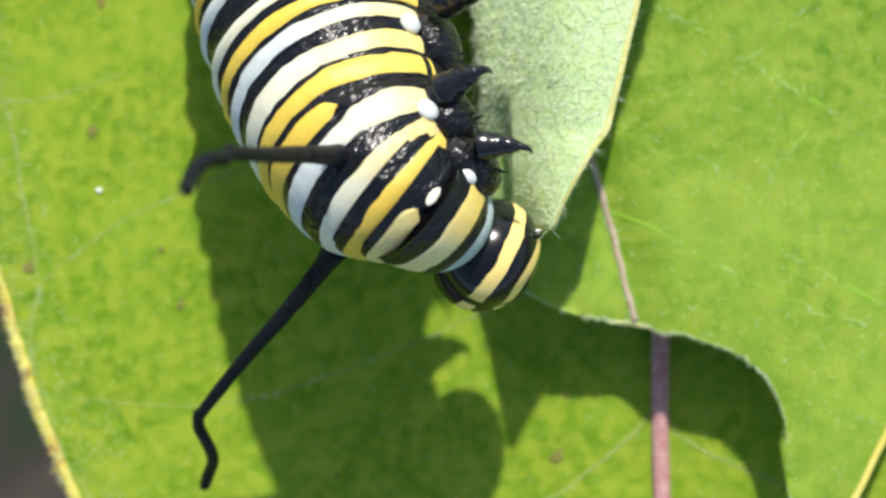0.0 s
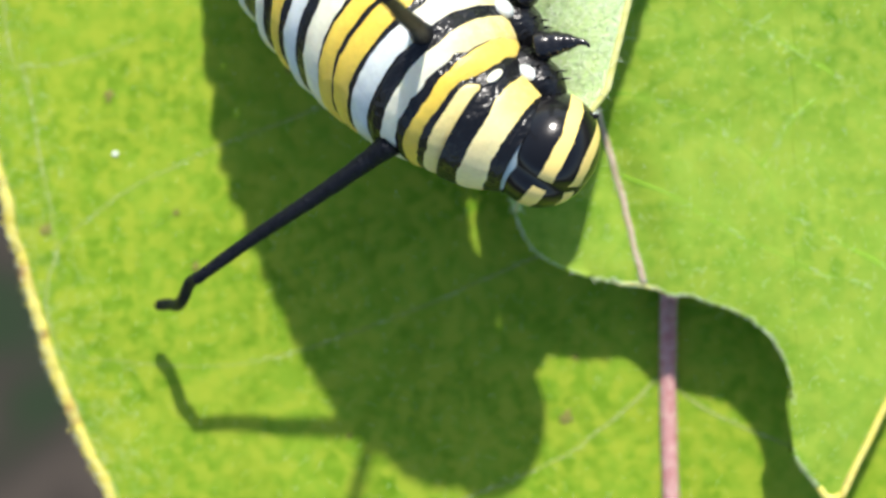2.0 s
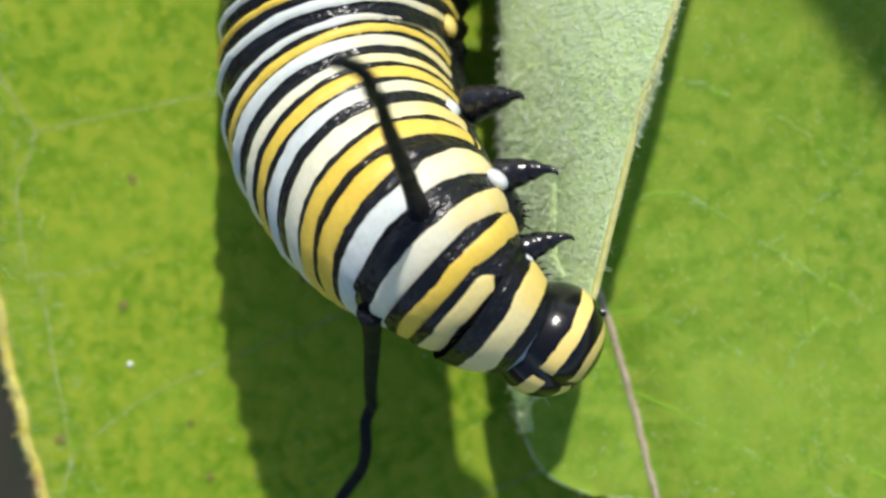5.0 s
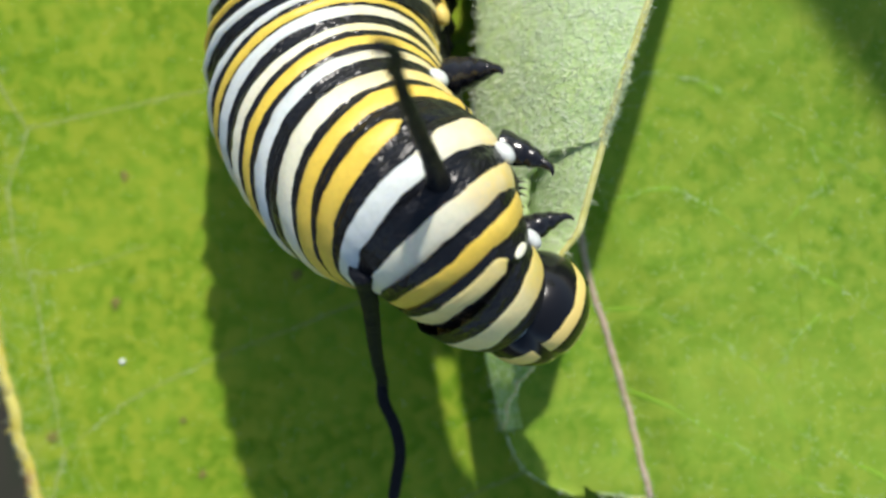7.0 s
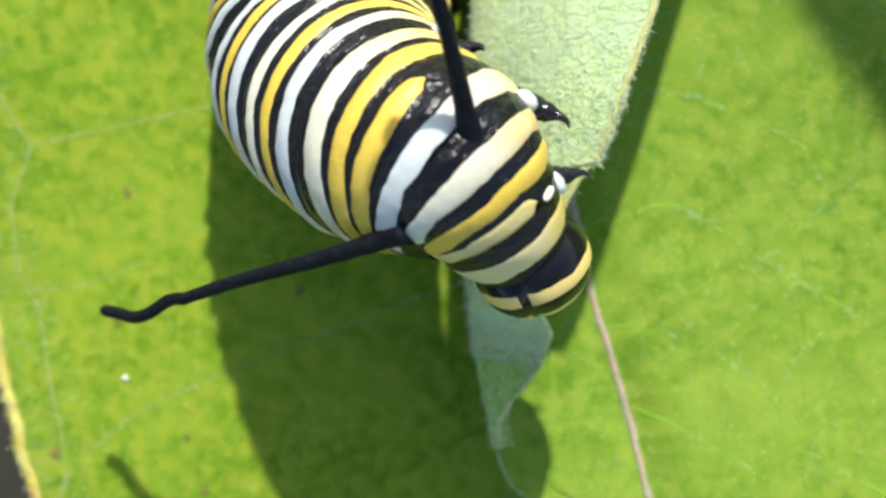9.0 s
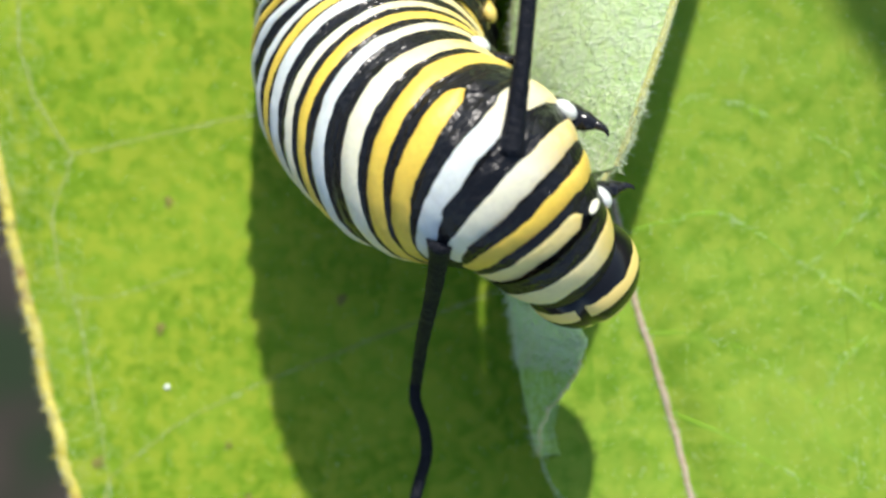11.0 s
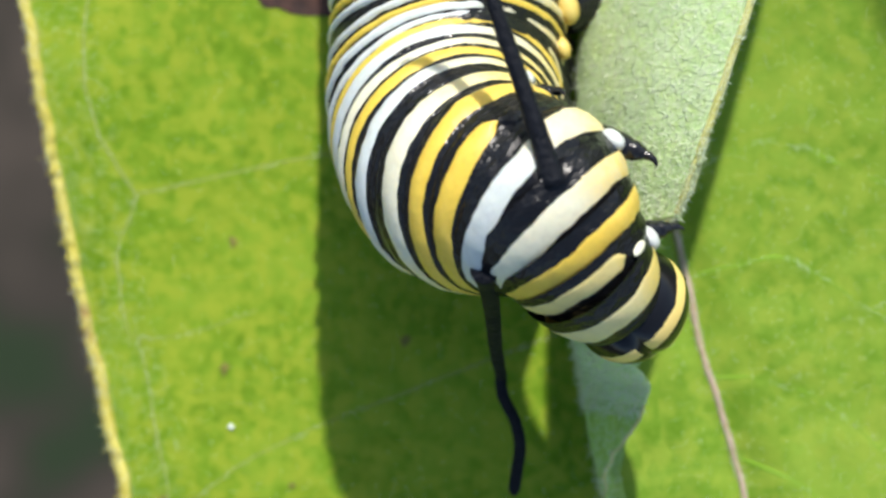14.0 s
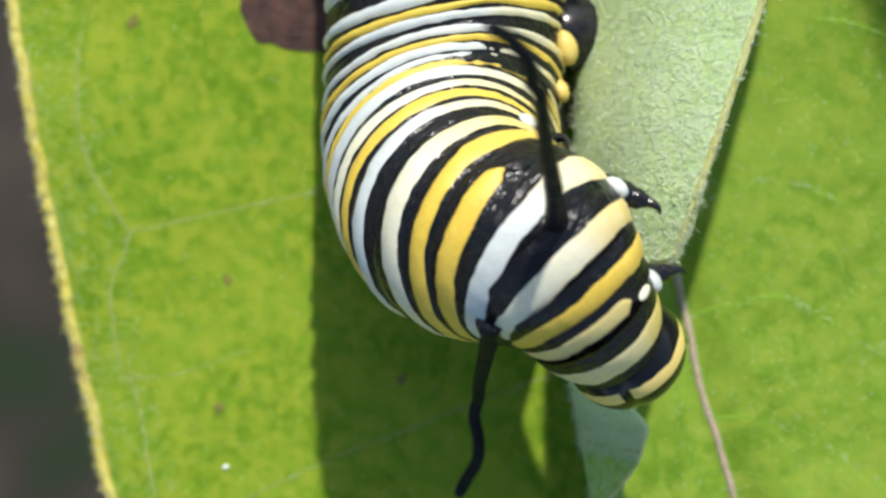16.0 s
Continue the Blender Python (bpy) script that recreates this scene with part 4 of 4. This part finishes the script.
def make_ring(u, fore, aft, dark_fore, dark_aft, skin, fork_fore=None, fork_aft=None):
    """One coloured fold of the body at u with half a dark line on either side of it. x runs to the head; fore and aft are
    the half widths of the colour; fork_* is (angle, less width) where the colour narrows down the flank."""
    r0, unit = along(u, RADIUS), along(u, UNIT)
    bm = bmesh.new()
    uvl = bm.loops.layers.uv.new("UVMap")
    na = 160
    cols = [("a", k / 6) for k in range(6)] + [("c", k / 9) for k in range(10)] + [("f", k / 6) for k in range(1, 7)]
    swell = 0.10 * smooth_step(u, -0.9, -0.4) + 0.9 * smooth_step(u, 0.9, 1.6)
    grid, thin = [], []
    for k in range(na):
        th = -math.pi + 2 * math.pi * k / na
        deg = math.degrees(th)
        wav = [noise.noise(Vector((math.cos(th) * 2.2, math.sin(th) * 2.2, u * 7 + z))) * 0.55 + noise.noise(Vector((math.cos(th) * 6, math.sin(th) * 6, u * 11 + z))) * 0.30
               + noise.noise(Vector((math.cos(th) * 15, math.sin(th) * 15, u * 13 + z))) * 0.16 for z in (0, 50)]
        cf, ca = fore + min(0.14, 0.45 * dark_fore) * wav[0], aft + min(0.14, 0.45 * dark_aft) * wav[1]
        shrink = 1 - 0.40 * smooth_step(u, 0.3, 0.9) * smooth_step(-deg, 5, 70)
        cf, ca = cf * shrink, ca * shrink
        if fork_fore:
            cf -= fork_fore[1] * smooth_step(deg, fork_fore[0], fork_fore[0] + 16)
        if fork_aft:
            ca -= fork_aft[1] * smooth_step(deg, fork_aft[0], fork_aft[0] + 16)
        thin.append(cf + ca < 0.09)
        if cf + ca < 0.03:
            cf = 0.03 - ca
        lo, hi = -aft - dark_aft, fore + dark_fore
        belly = 1 + 0.10 * swell * smooth_step(abs(deg), 113, 130) * (1 - smooth_step(abs(deg), 142, 172)) - 0.20 * (1 - swell) * (smooth_step(deg, 135, 175) + smooth_step(-deg, 104, 150))
        line = []
        for kind, f in cols:
            x = lo + (-ca - lo) * f if kind == "a" else (-ca + (cf + ca) * f if kind == "c" else cf + (hi - cf) * f)
            taper = along(u - x / unit, RADIUS) / r0
            edge, end = (max(cf, 0.05), hi) if x > 0 else (max(ca, 0.05), -lo)
            # the colour bulges, the dark skin between lies lower and is finely creased
            relief = 1 - 0.6 * smooth_step(-deg, 50, 90)
            fold = 1 + 0.026 * relief * math.cos(0.5 * math.pi * min(1.0, abs(x) / edge)) ** 0.7
            crease = 0.0
            if abs(x) > edge:
                q = (abs(x) - edge) / max(0.05, end - edge)
                fold -= relief * (0.016 * smooth_step(abs(x) - edge, 0, 0.10) + 0.036 * smooth_step(q, 0.35, 1.0))
                crease = 0.020 * noise.noise(Vector((x * 3.0, th * 3.2 * r0, u * 9))) + 0.012 * noise.noise(Vector((x * 7.0, th * 6.0 * r0, u * 9)))
            wob = 1 + 0.018 * noise.noise(Vector((math.cos(th) * 1.6, math.sin(th) * 1.6, u * 3 + x))) + 0.006 * noise.noise(Vector((math.cos(th) * 9, math.sin(th) * 9, u * 5 + x * 2)))
            r = r0 * taper * fold * wob * belly * (0.97 + 0.03 * math.cos(th)) + crease * r0 / 3
            line.append((x, bm.verts.new((x, r * math.sin(th), r * math.cos(th)))))
        grid.append(line)
    for k in range(na):
        a, c = grid[k], grid[(k + 1) % na]
        under = abs(-180 + 360 * (k + 0.5) / na) > 113 + 6 * noise.noise(Vector((k * 0.5, u * 5, 0)))
        for j in range(len(cols) - 1):
            f = bm.faces.new((a[j][1], a[j + 1][1], c[j + 1][1], c[j][1]))
            f.material_index = skin if 6 <= j < 15 and not under and not thin[k] else K
            for lp, (x, kk) in zip(f.loops, ((a[j][0], k), (a[j + 1][0], k), (c[j + 1][0], k + 1), (c[j][0], k + 1))):
                lp[uvl].uv = (x, -1 + 2 * kk / na)
    return part("body_ring", bm, SKIN, caterpillar)


# coloured bands from the neck back: fore and aft edge along the body stretched out, the same reared up, colour, forks fore and aft
BANDS = [(-0.87, -0.725, -0.95, -0.695, B_, None, None), (-0.57, -0.45, -0.56, -0.44, P_, (44, 0.6), (44, 0.6)), (-0.425, -0.315, -0.41, -0.28, Y_, None, None),
         (-0.26, -0.14, -0.22, -0.08, C_, None, None), (0.04, 0.165, 0.035, 0.17, W_, None, (50, -0.22)), (0.26, 0.385, 0.27, 0.40, Y_, (46, 0.7), (46, 0.7)),
         (0.465, 0.595, 0.475, 0.595, Y_, (52, -0.16), None), (0.65, 0.82, 0.67, 0.82, C_, None, None), (0.97, 1.12, 0.98, 1.13, W_, None, None),
         (1.17, 1.32, 1.19, 1.30, Y_, None, None), (1.39, 1.50, 1.37, 1.47, C_, None, None)]
for e, long, e2, long2 in ((1.66, 0.74, 1.60, 0.64), (2.40, 0.78, 2.24, 0.86), (3.18, 0.80, 3.10, 0.86), (3.98, 0.8, 3.96, 0.8), (4.78, 0.8, 4.76, 0.8), (5.58, 0.8, 5.56, 0.8), (6.38, 0.8, 6.36, 0.8)):
    BANDS += [(e + f * long, e + h * long, e2 + f * long2, e2 + h * long2, skin, None, None) for f, h, skin in ((0, 0.22, W_), (0.28, 0.46, Y_), (0.54, 0.74, W_))]


def span(a, b, a2, b2):
    """Mean and least width on the skin, in millimetres, between two places on the body over the whole clip."""
    widths = []
    for i, reach in ((0, 0), (4, 0), (8, 0), (11, 1), (16, 1), (22, 1), (25, 1)):
        ends = []
        for u, u2 in ((a, a2), (b, b2)):
            v = u2 if reach else u
            r, th = along(v, RADIUS), radians(18)
            ends.append(body_pose(i, v) @ Vector((0, r * math.sin(th) * MM, r * math.cos(th) * MM)))
        widths.append((ends[0] - ends[1]).length / MM)
    return sum(widths) / 7, min(widths)


RINGS = []
for k, (a, b, a2, b2, skin, ff, fa) in enumerate(BANDS):
    wide, least = span(a, b, a2, b2)
    half = 0.465 * wide if a < 0.9 else 0.24 * wide + 0.24 * least
    before = span(BANDS[k - 1][1], a, BANDS[k - 1][3], a2)[0] if k else 0.3
    after = span(b, BANDS[k + 1][0], b2, BANDS[k + 1][2])[0] if k + 1 < len(BANDS) else 0.3
    RINGS.append((0.5 * (a + b), 0.5 * (a2 + b2), make_ring(0.5 * (a + b), half, half, 0.6 * before + 0.24, 0.6 * after + 0.24, skin, ff, fa)))


def make_head():
    bm = bmesh.new()
    uvl = bm.loops.layers.uv.new("UVMap")
    na, nl = 64, 32
    grid = []
    for j in range(nl + 1):
        pol = math.pi * j / nl
        row = []
        for k in range(na):
            th = -math.pi + 2 * math.pi * k / na
            groove = 1 - 0.07 * math.exp(-(th / 0.16) ** 2) * math.sin(pol)
            r = groove
            row.append(bm.verts.new((1.62 * math.cos(pol) * r, 1.84 * math.sin(pol) * math.sin(th) * r, 1.86 * math.sin(pol) * math.cos(th) * r)))
        grid.append(row)
    for j in range(nl):
        for k in range(na):
            f = bm.faces.new((grid[j][k], grid[j][(k + 1) % na], grid[j + 1][(k + 1) % na], grid[j + 1][k]))
            for lp, (jj, kk) in zip(f.loops, ((j, k), (j, k + 1), (j + 1, k + 1), (j + 1, k))):
                lp[uvl].uv = (jj / nl, -1 + 2 * kk / na)
    bmesh.ops.remove_doubles(bm, verts=bm.verts, dist=1e-5)
    h = part("head", bm, M_HEAD, caterpillar, "glossy black head with yellow arches")
    # mouth parts, feelers and eyes
    for s in (-1, 1):
        bm = bmesh.new()
        tube(bm, curve_points([(0.55, s * 1.2, -0.8), (0.7, s * 1.38, -0.92), (0.8, s * 1.46, -1.0)], 8), [0.09, 0.09, 0.08, 0.07, 0.06, 0.05, 0.03, 0.015], 10)
        part("feeler", bm, M_WART, h, "short pale feeler")
        bm = bmesh.new()
        blob(bm, (1.05, s * 0.35, -0.9), (0.35, 0.3, 0.4))
        part("jaw", bm, M_GLOSS, h)
        for k in range(3):
            bm = bmesh.new()
            blob(bm, (0.75 - 0.2 * k, s * (1.55 + 0.08 * k), -0.65 + 0.2 * k), (0.09, 0.09, 0.09), 10, 8)
            part("eye", bm, M_GLOSS, h)
    return h


head = make_head()

# things carried by the body: (object, place u, local pose)
CARRIED = []


def on_body(ob, u, angle, lift=0.0, lean=0.0, x=0.0):
    """Note that ob sits on the body at u, angle degrees round from the back, its z outwards, leaned to the head."""
    r = along(u, RADIUS) * 0.97 + lift
    a = radians(angle)
    m = Matrix.Translation((x * MM, r * math.sin(a) * MM, r * math.cos(a) * MM)) @ Matrix.Rotation(-a, 4, "X") @ Matrix.Rotation(radians(lean), 4, "Y")
    CARRIED.append((ob, u, m))


LEGS = []


def make_leg(size):
    """A short jointed leg of three tapering rings and a hooked claw."""
    bm = bmesh.new()
    pts = curve_points([(-0.1, 0, -0.6), (-0.08, 0, 0.1), (-0.02, 0, 0.7), (0.06, 0, 1.2), (0.14, 0, 1.6)], 24)
    rad = [0.86, 0.87, 0.86, 0.84, 0.81, 0.77, 0.72, 0.69, 0.69, 0.68, 0.66, 0.62, 0.57, 0.52, 0.50, 0.50, 0.49, 0.46, 0.42, 0.37, 0.33, 0.31, 0.28, 0.20]
    tube(bm, [p * size for p in pts], [r * size * (1 + 0.05 * noise.noise(Vector((k, size * 9, 0)))) for k, r in enumerate(rad)], 18)
    leg = part("leg", bm, M_GLOSS, caterpillar, "glossy black jointed leg")
    bm = bmesh.new()
    tube(bm, [p * size for p in curve_points([(0.12, 0, 1.5), (0.22, 0, 1.85), (0.42, 0, 2.12), (0.66, 0, 2.2)], 12)], [r * size for r in (0.24, 0.24, 0.23, 0.21, 0.19, 0.17, 0.15, 0.12, 0.10, 0.07, 0.05, 0.01)], 12)
    part("claw", bm, M_GLOSS, leg, "hooked black claw")
    for k in range(5):
        bm = bmesh.new()
        a = 1.3 * k
        root = Vector((0.05 + 0.35 * math.cos(a), 0.35 * math.sin(a), 0.9 + 0.14 * k)) * size
        tube(bm, [root, root + Vector((0.2 * math.cos(a) + 0.05, 0.2 * math.sin(a), 0.16)) * size], [0.025 * size, 0.006 * size], 6)
        part("bristle", bm, M_GLOSS, leg)
    return leg


# the legs hold the leaf, so they swing on the body as it rears: (leg, place u, angle, lift, lean stretched out, lean reared up)
for side in (1, -1):
    for u, size, lift, lean, lean2 in ((-0.66, 0.56, 0.2, 42, 18), (-0.02, 0.64, 0.15, 18, 58), (0.92, 0.72, 0.6, 32, 50)):
        LEGS.append((make_leg(size), u, 116 if side > 0 else -155, lift if side > 0 else -0.3, lean, lean2))
        bm = bmesh.new()
        blob(bm, (0, 0, 0), (0.41, 0.36, 0.27))
        on_body(part("tubercle", bm, M_WART, caterpillar, "smooth white bump"), u, 106 * side, 0.0)
        bm = bmesh.new()
        blob(bm, (0, 0, 0), (1.25, 1.0, 0.85), 28, 18)
        for v in bm.verts:
            v.co *= 1 + 0.07 * noise.noise(v.co * 1.6)
        base = part("leg_base", bm, SKIN[K], caterpillar)
        rng = random.Random(40 + int(10 * u))
        for _ in range(9):
            bm = bmesh.new()
            a, b = rng.uniform(0, 2 * math.pi), rng.uniform(0.5, 1.3)
            d = Vector((math.cos(a) * math.sin(b), math.sin(a) * math.sin(b), math.cos(b)))
            root = Vector((1.2 * d.x, 0.95 * d.y, 0.8 * d.z))
            tube(bm, [root, root + d * 0.14, root + d * 0.28 + Vector((0.05, 0, 0))], [0.05, 0.03, 0.006], 6)
            part("bristle", bm, M_GLOSS, base)
        LEGS.append((base, u, 128 * side, -0.95, 0, 0))
    for u in (2.35, 3.0, 4.3):
        bm = bmesh.new()
        blob(bm, (0, 0, 0), (0.42, 0.36, 0.26) if u < 2.9 else (0.75, 0.55, 0.42))
        on_body(part("side_lobe", bm, M_LOBE, caterpillar, "rounded yellow side lobe"), u, 103 * side, 0.12)
    for u in (3.25, 4.4, 5.55):
        bm = bmesh.new()
        tube(bm, curve_points([(0, 0, -0.8), (0, 0, 0.4), (0.1, 0, 1.2)], 10), [1.3, 1.32, 1.28, 1.22, 1.16, 1.1, 1.04, 1.0, 0.92, 0.7], 16)
        leg = part("proleg", bm, M_GLOSS, caterpillar, "stout black gripping leg")
        on_body(leg, u, 116 * side, 0.6)
        for y, z in ((-0.75, 0.3), (-0.7, 0.8)):
            bm = bmesh.new()
            blob(bm, (0.35, y * side, z), (0.28, 0.2, 0.25))
            part("white_spot", bm, M_WART, leg)

bm = bmesh.new()
blob(bm, (0, 0, 0), (1.1, 1.62, 1.58), 40, 24)
CARRIED.append((part("neck", bm, SKIN[N_], caterpillar, "pale bluish neck skin"), -0.93, Matrix.Identity(4)))
bm = bmesh.new()
blob(bm, (0, 0, 0), (0.15, 0.33, 0.07))
on_body(part("white_spot", bm, M_PALE, caterpillar, "small pale oval spot"), -0.54, 66, 0.10)


def make_horn(wave, long, end):
    bm = bmesh.new()
    n = 40
    pts = [Vector((-0.3 + (long + 0.3) * k / (n - 1), 0.07 * math.sin(k * 0.16) * wave, 0.05 * noise.noise(Vector((k * 0.3, wave, 0))))) for k in range(n)]
    tube(bm, pts, [0.19 + 0.14 * math.exp(-k / 3.5) + 0.10 * (1 - k / n) + 0.015 * noise.noise(Vector((k * 0.7, 2, wave))) for k in range(n)], 14)
    stalk = part("filament_stalk", bm, M_HORN, caterpillar, "long matt black filament")
    bm = bmesh.new()
    pts = curve_points([(-0.15, 0, 0), (0.15 * end, -0.08 * wave, 0), (0.38 * end, 0.40 * wave, 0.1), (0.60 * end, 0.50 * wave, 0), (0.82 * end, 0.12 * wave, -0.1), (end, -0.22 * wave, 0)], 40)
    tube(bm, pts, [0.205 + 0.010 * noise.noise(Vector((k * 0.8, 4, wave))) for k in range(36)] + [0.19, 0.17, 0.12, 0.04], 12)
    tip = part("filament_tip", bm, M_HORN, stalk, "crooked black filament end")
    return stalk, tip


low_horn, low_tip = make_horn(0.6, 8.6, 4.0)
high_horn, high_tip = make_horn(-0.4, 8.0, 3.1)


# ---- what moves ----
def motions():
    n = len(TIMES)
    rear = [along(t, [(3.5, 0.0), (4.2, 0.2), (6.3, 0.85), (8.0, 1.0)]) for t in TIMES]
    for u, u2, ring in RINGS:
        walk(ring, [(TIMES[i], body_pose(i, u + (u2 - u) * rear[i])) for i in range(n)])
    for ob, u, angle, lift, lean, lean2 in LEGS:
        r, a = along(u, RADIUS) * 0.94 + lift, radians(angle)
        seat = Matrix.Translation((0, r * math.sin(a) * MM, r * math.cos(a) * MM)) @ Matrix.Rotation(-a, 4, "X")
        rows = []
        for i in range(n):
            tilt = lean + (lean2 - lean) * along(TIMES[i], [(4.2, 0.0), (6.3, 1.0)])
            draw_in = Matrix.Translation((0, 0, MM * along(TIMES[i], [(2.0, 0.85), (3.5, 0.5), (6.3, 0.15), (7.0, 0.1), (9.0, -1.1 if u > 0.5 else -0.25)])))
            rows.append((TIMES[i], body_pose(i, u) @ seat @ draw_in @ Matrix.Rotation(radians(tilt), 4, "Y")))
        walk(ob, rows)
    for ob, u, m in CARRIED:
        walk(ob, [(TIMES[i], body_pose(i, u) @ m) for i in range(n)])
    rows = []
    for i in range(n):
        neck = Vector((COLLAR_X[i], COLLAR_Y[i], COLLAR_Z[i]))
        place = Vector((HEAD_X[i], HEAD_Y[i], HEAD_Z[i]))
        place += (neck - place).normalized() * along(TIMES[i], [(0, 0.1), (2, 0.28), (4.2, 0.28), (6.3, 0.1), (8.0, 0.22), (13.0, 0.22), (14.0, 0.1)])
        rows.append((TIMES[i], frame_from(place, Vector((FACE_X[i], FACE_Y[i], FACE_Z[i])), ROLL[i])))
    walk(head, rows)
    for stalk, tip, angle, long, knee, end in ((low_horn, low_tip, -42, 8.6, (LOW_KNEE_X, LOW_KNEE_Y, LOW_KNEE_Z), (LOW_TIP_X, LOW_TIP_Y, LOW_TIP_Z)),
                                         (high_horn, high_tip, 42, 8.0, (HIGH_KNEE_X, HIGH_KNEE_Y, HIGH_KNEE_Z), (HIGH_TIP_X, HIGH_TIP_Y, HIGH_TIP_Z))):
        a = radians(angle)
        rows, rows2 = [], []
        for i in range(n):
            foot = (body_pose(i, along(TIMES[i], [(2.0, -0.15 if angle < 0 else 0.02), (6.3, -0.01)])) @ Vector((0, 2.85 * math.sin(a) * MM, 2.85 * math.cos(a) * MM))) / MM
            k, e = (Vector((s[0][i], s[1][i], s[2][i])) for s in (knee, end))
            d = (k - foot).normalized()
            m = frame_from(foot, d, 0)
            rows.append((TIMES[i], m))
            rows2.append((TIMES[i], m.inverted() @ frame_from(foot + d * long, e - k, 0)))
        walk(stalk, rows)
        walk(tip, rows2)
    rows, rows2, rows3, rows4 = [], [], [], []
    for i in range(n):
        swing = Matrix.Translation((0.0002, 0.015, 0)) @ Matrix.Rotation(radians(-FLAP_YAW[i]), 4, "Z") @ Matrix.Translation((-0.0002, -0.015, 0))
        m = swing @ Matrix.Translation((HINGE + Vector((FLAP_X[i], 0, 0))) * MM) @ Matrix.Rotation(radians(-FLAP_LEAN[i]), 4, "Y")
        rows.append((TIMES[i], m))
        rows4.append((TIMES[i], swing))
        rows3.append((TIMES[i], swing @ Matrix.Translation(HINGE * MM) @ Matrix.Rotation(radians(10.5 * FLAP_X[i] - FLAP_LEAN[i]), 4, "Y")))
        eaten = along(TIMES[i], [(3.5, 0.0), (6.3, 0.3), (7.0, 0.45), (7.5, 0.7), (8.0, 0.9), (8.5, 1.0)])
        rows2.append((TIMES[i], m @ Matrix.Translation((0.0017 * eaten, 0.0066 * eaten, 0.0))))
    walk(flap, rows)
    walk(bite, rows2)
    walk(curl, rows3)
    walk(leaf_edge, rows4)


motions()
